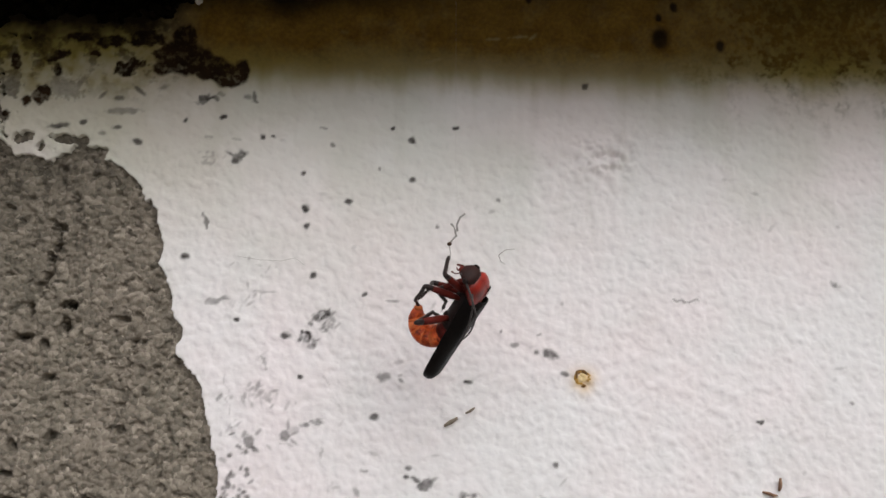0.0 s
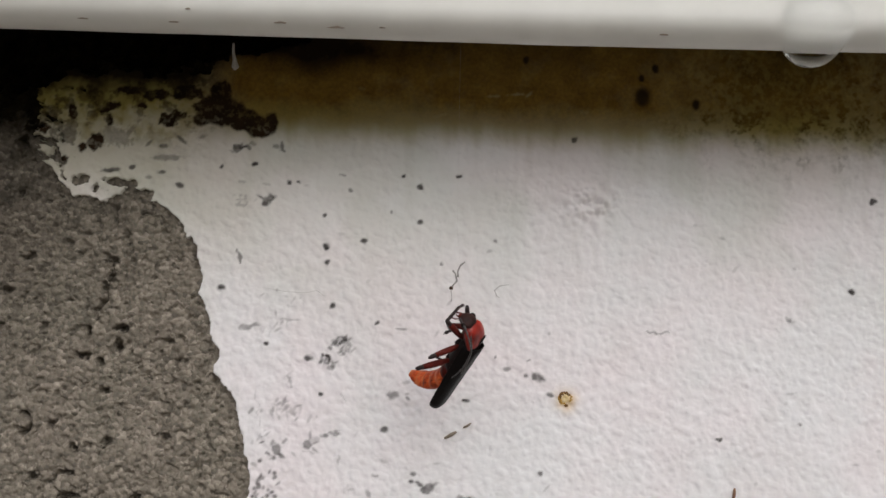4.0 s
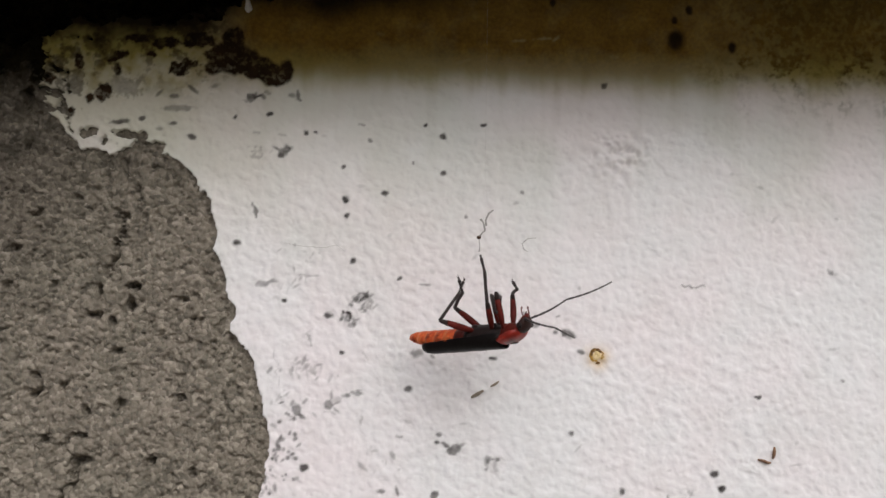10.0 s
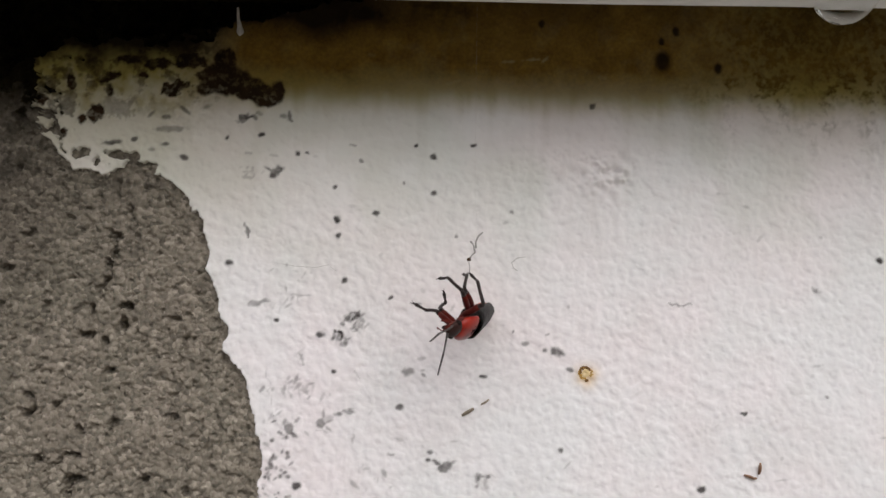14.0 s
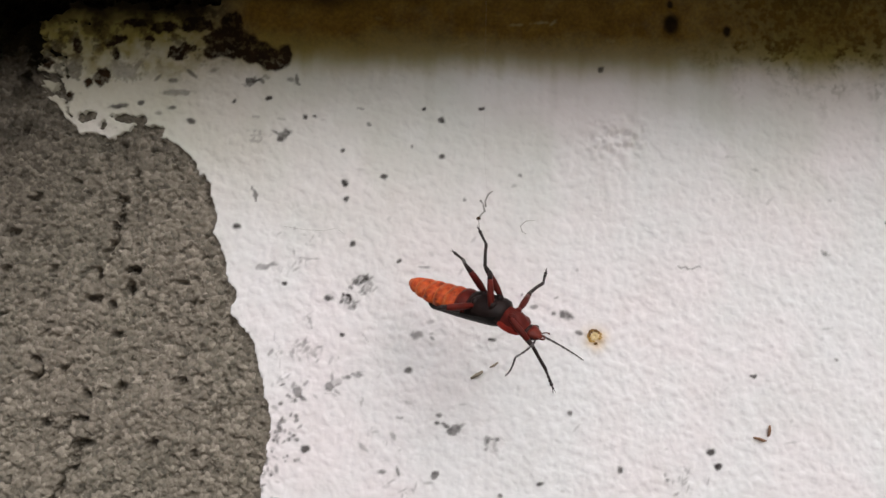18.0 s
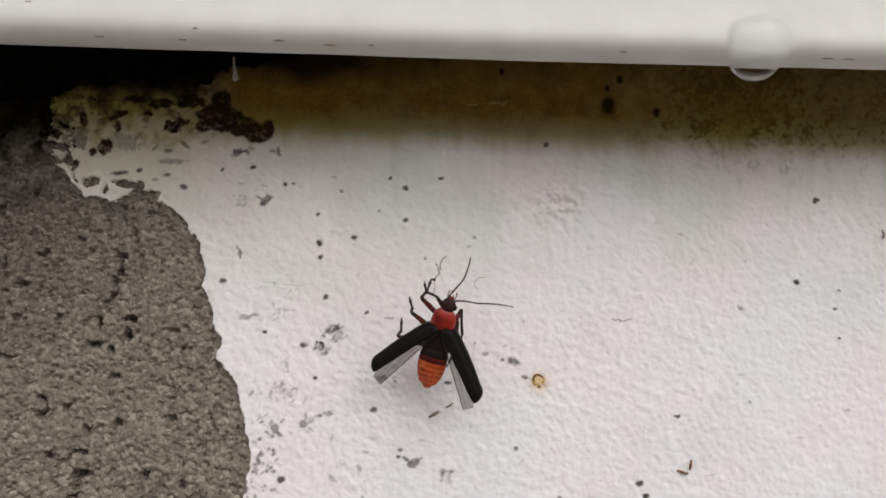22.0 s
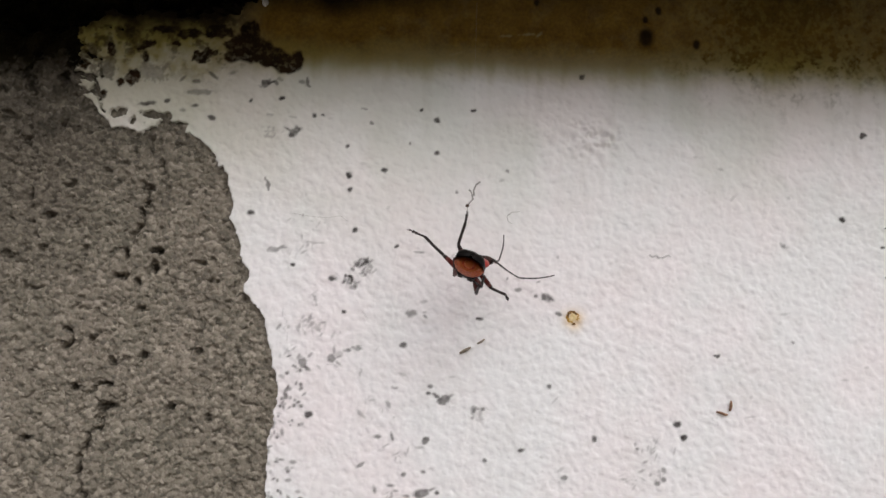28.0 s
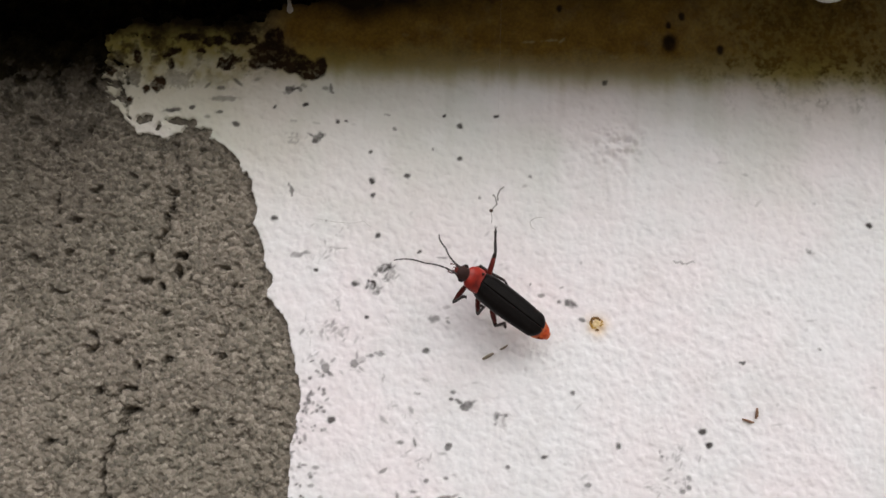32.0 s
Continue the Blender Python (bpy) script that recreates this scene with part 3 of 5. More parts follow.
for spot in ((-37.2, 31.0, 1.2, 1.9, 0), (-37.4, 29.5, 2.2, 1.7, 0), (-35.9, 29.2, 1.7, 1.4, -10), (-38.7, 28.6, 1.2, 0.8, 20), (-34.2, 28.6, 1.5, 1.1, -20), (-33.2, 27.9, 1.7, 1.2, -25), (-31.7, 28.2, 0.75, 1.2, 0), (-32.5, 27.2, 0.9, 0.6, 0),
             (-35.1, 28.1, 0.9, 0.8, 0)):
    patch(crust, *spot, 1.0, 0.26)
for spot in ((-53.4, 26.7, 1.3, 1.2, 30, 0.6, 1.6), (-48.0, 26.4, 1.5, 1.0, 0, 0.4, 1.6), (-55.2, 28.4, 1.0, 1.0, 0, 0.7, 1.5), (-50.8, 30.6, 1.6, 0.8, 0, 0.5, 1.5), (-46.5, 26.9, 0.9, 0.25, 60, 0.45, 1.0)):
    patch(crust, *spot)
for spot in ((-42.6, 24.15, 1.8, 0.32, 4, 0.55), (-44.4, 25.75, 0.55, 0.16, 45, 0.7), (-46.1, 23.05, 0.38, 0.28, 30, 0.85), (-48.2, 22.72, 0.85, 0.22, 6, 0.9), (-42.9, 22.6, 0.42, 0.22, 0, 0.8), (-40.9, 21.2, 0.38, 0.3, 0, 0.85),
             (-35.1, 25.4, 0.6, 0.45, 20, 0.8), (-31.0, 25.7, 0.35, 0.3, 0, 0.6), (-42.9, 25.4, 0.42, 0.25, 0, 0.8), (-41.1, 26.2, 0.65, 0.18, -40, 0.7), (-38.9, 26.5, 0.5, 0.2, 20, 0.5), (-44.2, 22.0, 0.3, 0.2, 0, 0.6)):
    patch(dirt, *spot)
for spot in ((-8.0, 31.9, 0.7, 0.14, 4, 0.4), (-5.4, 32.2, 0.9, 0.14, 6, 0.55), (-4.0, 32.35, 0.4, 0.2, 40, 0.5), (-13.6, 29.6, 0.8, 0.2, 20, 0.25), (2.0, 30.4, 0.5, 0.25, 0, 0.2), (-22.0, 32.3, 0.4, 0.2, 0, 0.25)):
    patch(bare, *spot, 1.3)
grime = 0.5 * fractal(X + 0.4 * Z, Z - 0.3 * X, 0.9, 34, 3, 0.7) + 0.5 * fractal(X - 0.5 * Z, Z + 0.5 * X, 0.55, 39, 2, 0.7)
cloud = smooth(0.34, 0.66, fractal(X + 0.3 * Z, Z - 0.4 * X, 4.0, 37, 5, 0.66))
tails = smooth(0.50, 0.72, fractal(X, Z * 0.22, 1.5, 38, 3)) * smooth(20.0, 27.0, Z)
specks = smooth(0.40, 0.68, grime) * np.clip(right * 1.25 + 0.55 * smooth(27, 38, X) + 0.35 * np.exp(-((X - 15) / 4.5) ** 2), 0, 1.15)
onset = smooth(26.4, 30.6, height)
masks = {
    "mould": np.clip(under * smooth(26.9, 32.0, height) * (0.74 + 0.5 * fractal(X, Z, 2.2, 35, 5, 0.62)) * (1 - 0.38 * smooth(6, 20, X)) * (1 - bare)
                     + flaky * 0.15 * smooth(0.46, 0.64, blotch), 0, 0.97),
    "algae": np.clip(specks * (onset * (0.35 + 0.55 * cloud) + 0.16 * smooth(22.5, 27, height) * cloud + 0.16 * tails) + 0.42 * (right + 0.5 * smooth(27, 38, X)) * smooth(28.5, 33, height) + flaky * 0.2 * smooth(0.5, 0.66, blotch), 0, 0.92),
    "tinge": 0.80 * under * smooth(25.6, 29.2, height + 1.2 * (streaks - 0.5)) + 0.22 * smooth(-8, -40, X) * smooth(4, 22, Z) + 0.20 * right * smooth(18, 28, height) + 0.75 * smooth(-36, -44, X) * smooth(24, 32, Z + 6.0 * (blotch - 0.5)) + 0.15 * smooth(-36, -44, X) * smooth(18, 24, Z),
    "bloom": 0.25 * smooth(0, 22, height) * (0.4 + 1.1 * smooth(0.3, 0.7, fractal(X, Z, 9, 54, 3))),
    "rust": 0.95 * np.exp(-((X - 0.1) ** 2 + (Z + 0.25) ** 2) / 0.95) * (0.45 + 0.8 * fractal(X, Z, 0.7, 53, 2)),
    "drips": 0.14 * smooth(0.52, 0.80, streaks) * smooth(8, 26, Z) + 0.10 * smooth(0.55, 0.8, fractal(X, Z, 7, 36, 4)) + 0.18 * puff * smooth(0.5, 0.8, grime),
    # tar spots, plus shade close under the sill laid into the colour
    "tar_shade": np.maximum(tar, np.clip(smooth(32.5, 37.0, height) * smooth(-6, -30, X) + smooth(33.0, 38.0, height) * (0.12 + 0.30 * cloud) + smooth(-36, -42, X) * smooth(29.6, 33.4, Z + 2.6 * (blotch - 0.5)), 0, 0.97)),
    "crust": np.maximum(crust, 0.62 * flaky * smooth(-34, -40, X) * smooth(0.53, 0.66, fractal(X, Z, 1.3, 52, 4, 0.68))),
    "dirt": dirt * (1 - 0.95 * smooth(27.5, 30.0, Z)),
}
for name in ("mould", "algae", "tinge", "tar_shade"):
    masks[name] = masks[name] * smooth(54, 41.5, Z)
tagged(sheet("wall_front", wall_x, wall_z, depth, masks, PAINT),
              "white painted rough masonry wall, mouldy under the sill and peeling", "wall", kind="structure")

base_x, base_z = np.arange(-80, -26, 0.125), np.arange(-44, 42, 0.125)
X, Z = np.meshgrid(base_x, base_z)
peel, broken = peeled(X, Z)
rough = 0.34 * (fractal(X, Z, 3.6, 41, 3, 0.6) - 0.5) + 0.24 * (lattice(X + 0.3 * Z, Z - 0.3 * X, 0.60, 42) - 0.5) + 0.20 * (lattice(X - 0.5 * Z, Z + 0.5 * X, 0.36, 40) - 0.5) + 0.9 * (lattice(X, Z, 9, 43) - 0.5)
pits = smooth(0.665, 0.705, fractal(X + 0.5 * Z, Z - 0.5 * X, 0.85, 44, 4, 0.62)) * 0.9 + smooth(0.74, 0.84, lattice(X - 0.3 * Z, Z + 0.3 * X, 0.6, 47)) * 0.5
fork = fractal(X, Z, 1.8, 45, 4, 0.75) - 0.5
crack = np.exp(-((X - np.interp(Z, (-50, -23, -18, -16.4, -14.5, -12.7, -11.0), (-51, -51.6, -53, -53.1, -51.9, -51.3, -51.2)) - 2.2 * fork) / 0.24) ** 2) * smooth(-10.6, -11.2, Z) * smooth(-26, -22, Z)
crack = crack + np.exp(-((Z + 10.9 + 0.5 * fork) / 0.32) ** 2) * smooth(-51.8, -51.2, X) * smooth(-49.0, -49.8, X)
crack = crack + np.exp(-((X - np.interp(Z, (5.5, 6.5, 8, 11.4, 13.5), (-49.0, -48.8, -48.7, -47.6, -48.1)) - 1.9 * fork) / 0.22) ** 2) * smooth(5.8, 7.5, Z) * smooth(14.2, 13.2, Z)
hook = np.abs(np.hypot((X + 55.8) / 0.9, (Z + 3.8) / 1.0) - 1.0)
crack = crack + np.exp(-(hook / 0.24) ** 2) * smooth(-56.3, -55.5, X)
for px, pz, rx, rz in ((-47.6, 13.3, 0.9, 0.25), (-46.4, 6.1, 0.9, 0.28), (-49.7, 5.4, 0.4, 0.6), (-50.1, 3.2, 0.8, 0.3), (-46.5, 4.0, 0.4, 0.7), (-48.3, 2.8, 0.4, 0.3), (-47.9, -0.4, 0.6, 0.22), (-41.1, -4.9, 0.6, 0.35), (-50.3, -6.3, 0.5, 0.4),
                       (-47.0, -5.4, 0.35, 0.7), (-52.1, -9.4, 0.5, 0.45), (-51.0, -8.6, 1.0, 0.2), (-54.4, -9.1, 0.5, 0.4), (-43.7, -11.1, 0.6, 0.5), (-39.4, -11.9, 0.3, 0.4), (-59.2, -14.6, 0.9, 0.35)):
    crack = np.maximum(crack, 0.95 * smooth(1.4, 0.5, np.hypot((X - px) / (0.55 * rx + 0.12), (Z - pz) / (0.8 * rz + 0.1)) + 2.8 * (fractal(X + 0.6 * Z, Z - 0.6 * X, 0.9, 57, 3, 0.65) - 0.5)))
for px, pz, rx, rz in ((-58.4, 9.8, 1.0, 0.3), (-60.9, 11.7, 0.5, 1.0), (-62.8, 5.2, 1.4, 0.4), (-54.3, 6.1, 1.2, 0.45), (-58.9, 6.1, 0.6, 0.5), (-39.9, 2.9, 0.9, 0.25), (-41.4, 4.8, 1.1, 0.22), (-52.7, -4.0, 0.4, 0.3), (-61.6, 18.4, 1.0, 0.8),
                       (-57.5, 20.8, 0.5, 0.8), (-47.8, 18.0, 0.3, 1.1), (-46.3, 15.8, 0.4, 0.6), (-64.0, 21.0, 0.8, 0.5), (-60.0, 1.6, 1.2, 0.3), (-56.5, 13.4, 0.9, 0.4), (-52.6, 15.0, 0.8, 0.3), (-55.0, 3.5, 0.6, 0.3)):
    crack = np.maximum(crack, 0.48 * smooth(1.4, 0.5, np.hypot((X - px) / (0.55 * rx + 0.12), (Z - pz) / (0.8 * rz + 0.1)) + 2.8 * (fractal(X + 0.6 * Z, Z - 0.6 * X, 0.9, 57, 3, 0.65) - 0.5)))
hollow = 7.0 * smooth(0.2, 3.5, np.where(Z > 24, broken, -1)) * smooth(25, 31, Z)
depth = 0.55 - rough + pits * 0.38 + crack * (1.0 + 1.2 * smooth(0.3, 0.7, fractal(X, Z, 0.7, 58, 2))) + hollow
# soil blotches, with the sill's shade and lens darkening at the left painted in
masks = {"soil_shade": np.clip(0.12 * smooth(4, 20, Z) + smooth(23.5, 31.5, Z + 3.5 * (fractal(X, Z, 1.6, 48, 4, 0.66) - 0.5)) * 0.97 + 0.3 * smooth(14, 24, Z) * smooth(0.45, 0.6, fractal(X, Z, 1.5, 49, 4, 0.65)) + 0.32 * smooth(-46, -64, X) * smooth(-10, 14, Z), 0, 1)}
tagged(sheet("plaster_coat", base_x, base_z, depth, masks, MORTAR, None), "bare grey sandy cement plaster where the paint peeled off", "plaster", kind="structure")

bm = bmesh.new()
for x, y in ((-2.5, 0.016), (2.5, 0.016), (2.5, 0.2), (-2.5, 0.2)):
    bm.verts.new((x * 1000, y * 1000, -1000))
    bm.verts.new((x * 1000, y * 1000, 1500))
v = bm.verts
v.ensure_lookup_table()
for i in range(4):
    j = (i + 1) % 4
    bm.faces.new((v[2 * i], v[2 * j], v[2 * j + 1], v[2 * i + 1]))
bm.faces.new([v[i] for i in (0, 2, 4, 6)])
bm.faces.new([v[i] for i in (1, 3, 5, 7)])
core = tagged(part("wall_core", bm, MORTAR), "solid masonry behind the painted face", "wall", kind="structure")
core.location = (0, 0, RING)

bm = bmesh.new()
bmesh.ops.create_grid(bm, x_segments=2, y_segments=2, size=400000)
tagged(part("ground", bm, EARTH), "bare trodden earth in front of the wall", "ground", kind="structure")


# ---- the window sill above, with rain drops on its lip ----
def sill():
    """A white coated sill with a rounded nose and a turned-under drip lip, laid along the wall."""
    lip_y, lip_z = -14.8, 32.0
    nose = [(-0.2, 54.5), (-4.0, 51.6), (-8.0, 48.2), (-11.2, 44.8), (-13.6, 41.6), (-15.2, 38.9), (-16.1, 36.8), (-16.6, 35.2), (-16.75, 34.2),
            (-16.7, 33.5), (-16.45, 33.0), (-16.05, 32.6), (-15.5, 32.2), (lip_y - 0.15, lip_z + 0.03), (lip_y + 0.3, lip_z + 0.02), (lip_y + 0.75, lip_z + 0.25),
            (lip_y + 0.9, lip_z + 0.9), (lip_y + 0.6, lip_z + 2.4), (-12.5, 36.6), (-8.0, 38.4), (-0.2, 38.8)]
    bm = bmesh.new()
    xs = np.concatenate([[-700, -200], np.arange(-90, 80, 1.5), [200, 700]])
    loops = []
    for x in xs:
        w = 0.07 * math.sin(x * 0.19) + 0.05 * math.sin(x * 0.53 + 1)
        bend = 0.28 * max(0.0, min(1.0, x / 36))
        loops.append([(x, y + w, z + 0.6 * w + bend) for y, z in nose])
    rings(bm, loops)
    ob = tagged(part("window_sill", bm, SILL), "white coated window sill with rounded nose, wet and specked", "window sill", kind="structure")
    ob.location = (0, 0, RING)
    return ob


SILL_OB = sill()


def drop(x, width, hang, rise, label):
    """A rain drop that clings to the nose of the sill and hangs below its lip."""
    bm = bmesh.new()
    n, loops, lip = 24, [], 32.0 + 0.28 * min(1.0, x / 36)
    low, mid, top = lip - hang, lip + 0.5 * rise, lip + rise
    for i in range(1, 20):
        z = low + (top - low) * (1 - math.cos(math.pi * i / 20)) / 2
        f = (mid - z) / (mid - low) if z < mid else (z - mid) / (top - mid)
        r = width / 2 * math.sqrt(max(0.001, 1 - f * f))
        lean = float(np.interp(z, (31, 32, 32.6, 33.5, 35.2, 36.8, 38.9), (-14.7, -14.9, -15.9, -16.5, -16.4, -15.9, -15.0)))
        loops.append([(x + r * math.cos(2 * math.pi * k / n), lean + (0.62 * r if math.sin(2 * math.pi * k / n) < 0 else 0.5 * r) * math.sin(2 * math.pi * k / n), z) for k in range(n)])
    rings(bm, loops)
    ob = tagged(part("water_drop", bm, WATER), label, "water drop", group="rain drops on the sill")
    ob.location = (0, 0, RING)
    ob.visible_shadow = False
    return ob


drop(19.0, 6.6, 1.55, 4.8, "clear rain drop hanging from the white sill lip")
drop(35.3, 6.6, 1.3, 4.2, "clear rain drop hanging from the white sill lip")


# ---- marks on the wall ----
def skin_of(x, z):
    """The depth of the painted face at a place."""
    a, b = np.array([[float(x)]]), np.array([[float(z)]])
    return float(relief_of(a, b)[0, 0]) - 0.04


def blot(bm, x, z, rx, rz, turn=0, seed=0, proud=0.10, index=0):
    """A low uneven crust with a ragged rim."""
    rnd = random.Random(seed * 7919 + int(x * 131) + int(z * 17))
    n, c, s = 14, math.cos(radians(turn)), math.sin(radians(turn))
    wob = [0.72 + 0.56 * rnd.random() for _ in range(n)]
    y0 = skin_of(x, z)
    loops = []
    for f, h in ((1.0, -0.14), (0.9, 0.45 * proud), (0.55, proud), (0.12, proud * (0.7 + 0.5 * rnd.random()))):
        loop = []
        for k in range(n):
            a = -2 * math.pi * k / n
            u, v = rx * f * wob[k] * math.cos(a), rz * f * wob[k] * math.sin(a)
            loop.append((x + c * u - s * v, y0 - h - 0.03, z + s * u + c * v))
        loops.append(loop)
    return rings(bm, loops, index=index)


def rust_ring():
    thing = tagged(new("rust_ring"), "small ochre rust ring stuck on the white wall", "rust stain")
    rnd = random.Random(5)
    for name, material, a0, a1, r, w, n in (("pale_crust", STRAW_PALE, 200, 420, 0.22, 0.26, 7), ("ring_crust", RUST, 120, 260, 0.58, 0.17, 9), ("dark_crust", RUST_DARK, 48, 165, 0.56, 0.19, 10), ("rim_crust", RUST, -25, 45, 0.62, 0.11, 6)):
        bm = bmesh.new()
        for k in range(n):
            a = radians(a0 + (a1 - a0) * k / (n - 1))
            rr = r * rnd.uniform(0.88, 1.12)
            blot(bm, rr * math.cos(a), rr * math.sin(a), w * rnd.uniform(0.7, 1.5), w * rnd.uniform(0.5, 1.0), turn=math.degrees(a) + 90, seed=k, proud=0.03)
        part(name, bm, material, thing)
    bm = bmesh.new()
    blot(bm, 0.12, -0.74, 0.24, 0.18, seed=3)
    part("crumb", bm, RUST_DARK, thing)
    thing.location = (0, 0, RING)


rust_ring()


def scrap(name, material, label, category, *sticks):
    thing = tagged(new(name), label, category)
    for pts, r in sticks:
        bm = bmesh.new()
        tube(bm, [(x, skin_of(x, z) - y, z) for x, y, z in pts], [r * (0.6 if i in (0, len(pts) - 1) else 1) for i in range(len(pts))])
        part("piece", bm, material, thing)
    thing.location = (0, 0, RING)


scrap("straw_scrap", STRAW, "dry straw bits stuck on the white wall", "straw",
      (((-12.4, 0.15, -4.3), (-11.8, 0.25, -3.95), (-11.2, 0.15, -3.6)), 0.2), (((-10.5, 0.12, -3.2), (-10.1, 0.2, -3.0), (-9.7, 0.12, -2.7)), 0.13))
scrap("plant_scrap", BROWN, "two brown dry plant bits on the white wall", "plant scrap",
      (((15.75, 0.1, -9.85), (16.3, 0.16, -9.98), (16.7, 0.2, -10.15), (17.0, 0.15, -10.15)), 0.15), (((17.4, 0.12, -8.65), (17.3, 0.22, -9.1), (17.28, 0.22, -9.4), (17.2, 0.12, -9.75)), 0.17))
scrap("plant_scrap", STRAW, "dry seed husk hanging on the white wall", "plant scrap", (((40.6, 0.15, 17.0), (40.65, 0.3, 17.5), (40.6, 0.15, 18.1)), 0.14))
scrap("wall_fibre", FIBRE, "thin curled grey fibre stuck on the wall", "fibre",
      (((-6.0, 0.12, 11.6), (-6.9, 0.2, 11.5), (-7.5, 0.2, 11.0), (-7.3, 0.15, 10.4), (-6.9, 0.12, 10.2)), 0.038))
scrap("wall_fibre", SILK, "thin pale fibre stuck on the wall", "fibre",
      (((-31.2, 0.12, 10.6), (-29.2, 0.2, 10.3), (-27.2, 0.2, 10.2), (-26.0, 0.15, 10.5), (-25.2, 0.12, 9.9)), 0.022))

# ---- specks on the sill ----
for x, y, z, r in ((-44.7, -16.0, 32.55, 0.7), (-42.0, -15.9, 32.5, 1.6), (-37.0, -15.95, 32.5, 0.7), (-35.6, -16.65, 33.4, 0.35), (-27.8, -16.1, 32.65, 0.8), (-23.0, -15.9, 32.45, 1.1), (-19.0, -15.95, 32.55, 0.4), (-51.3, -16.5, 35.5, 0.5),
                   (22.9, -16.55, 35.2, 0.5), (25.9, -15.95, 32.7, 0.9), (28.0, -15.95, 32.7, 1.0), (29.5, -16.05, 32.85, 0.6), (28.3, -16.6, 34.3, 0.8), (-3.9, -16.0, 32.6, 0.9), (5.5, -16.05, 32.65, 0.6), (-58, -16.0, 32.55, 0.8)):
    bm = bmesh.new()
    r = 0.7 * r
    rnd = random.Random(int(x * 10))
    loft(bm, [(-r, 0, 0, 0.02, 0.02, 0.02), (-0.4 * r, 0, 0, 0.09, 0.09, 0.06), (0.1 * r, 0, 0.03, 0.1, 0.12 * rnd.random() + 0.05, 0.08), (0.7 * r, 0, 0, 0.07, 0.06, 0.06), (r, 0, 0, 0.02, 0.02, 0.02)], 8)
    sp = part("dirt_fleck", bm, SILL_GRIME, SILL_OB)
    sp.location = (x * MM, y * MM, z * MM)


# ---- the silk from which the beetle hangs ----
HOLD = Vector((-12.3, -9.0, 9.3))


def silk_thread():
    thing = tagged(new("silk_thread"), "thin pale spider silk with a dark bead of dirt", "spider silk")
    bm = bmesh.new()
    tube(bm, [(-12.1, -13.9, 32.6), (-12.0, -11.5, 24), (-11.9, -9.8, 16), (-11.6, -9.2, 13.2)], [0.004] * 4, 6)
    part("strand", bm, SILK, thing)
    for k, pts in enumerate((((-11.1, -9.1, 13.0), (-11.5, -9.1, 12.7), (-11.75, -9.0, 12.1), (-11.7, -9.0, 11.6)), ((-12.2, -9.0, 12.2), (-11.95, -9.0, 11.9), (-11.8, -9.0, 11.2), (-12.1, -9.0, 10.9), (-12.3, -9.0, 10.6)))):
        bm = bmesh.new()
        tube(bm, pts, [0.085 + 0.035 * math.sin(3 * i + k) for i in range(len(pts))], 6)
        part("tangle", bm, FIBRE, thing)
    bm = bmesh.new()
    loft(bm, [(-0.32, 0, 0, 0.03, 0.03, 0.03), (-0.2, 0, 0, 0.2, 0.2, 0.18), (0.05, 0, 0.02, 0.27, 0.25, 0.24), (0.24, 0, 0, 0.16, 0.14, 0.18), (0.33, 0, 0, 0.03, 0.03, 0.03)], 10)
    b = part("bead", bm, GRIME, thing, "dark bead of dirt")
    b.scale = (0.62, 0.62, 0.72)
    b.location = (-12.34 * MM, -9 * MM, 10.55 * MM)
    bm = bmesh.new()
    tube(bm, [(-12.34, -9, 10.4), (-12.25, -9, 9.8), tuple(HOLD)], [0.045, 0.035, 0.045], 6)
    part("strand", bm, FIBRE, thing)
    thing.location = (0, 0, RING)
    bm = bmesh.new()
    tube(bm, [(-34.5, -6, 34.6), (-34.45, -6, 33.6), (-34.3, -6, 32.9), (-34.2, -6, 32.2), (-34.25, -6, 31.9)], [0.1, 0.14, 0.2, 0.36, 0.12], 8)
    shred = tagged(part("web_shred", bm, SILK), "pale shred of web hanging under the sill", "spider web")
    shred.location = (0, 0, RING)


silk_thread()


# ---- the beetle ----
ELYTRON = 8.3
ROOTS = ((0.9, 0.7, -0.75), (-0.7, 0.8, -0.85), (-2.5, 0.9, -0.85), (0.9, -0.7, -0.75), (-0.7, -0.8, -0.85), (-2.5, -0.9, -0.85), (3.55, 0.45, 0.25), (3.55, -0.45, 0.25))
SPANS = ((2.9, 4.3), (3.1, 4.7), (3.5, 5.2)) * 2 + ((3.4, 4.2),) * 2


def plate(bm, grid, thick, index=0):
    """A thin curved plate with an upper and a lower skin from a grid of points."""
    rows = [[bm.verts.new(p) for p in row] for row in grid]
    under = [[bm.verts.new((p[0], p[1], p[2] - thick)) for p in row] for row in grid]
    for a, b, c, d in zip(rows, rows[1:], under, under[1:]):
        for i in range(len(a) - 1):
            bm.faces.new((a[i], a[i + 1], b[i + 1], b[i])).material_index = index
            bm.faces.new((c[i], d[i], d[i + 1], c[i + 1])).material_index = index
    n = len(rows[0]) - 1
    for k in range(len(rows) - 1):
        for i, flip in ((0, 1), (n, 0)):
            f = (rows[k][i], rows[k + 1][i], under[k + 1][i], under[k][i])
            bm.faces.new(f if flip else f[::-1]).material_index = index
    for k in (0, len(rows) - 1):
        for i in range(n):
            f = (rows[k][i], rows[k][i + 1], under[k][i + 1], under[k][i])
            bm.faces.new(f if k else f[::-1]).material_index = index
    return bm


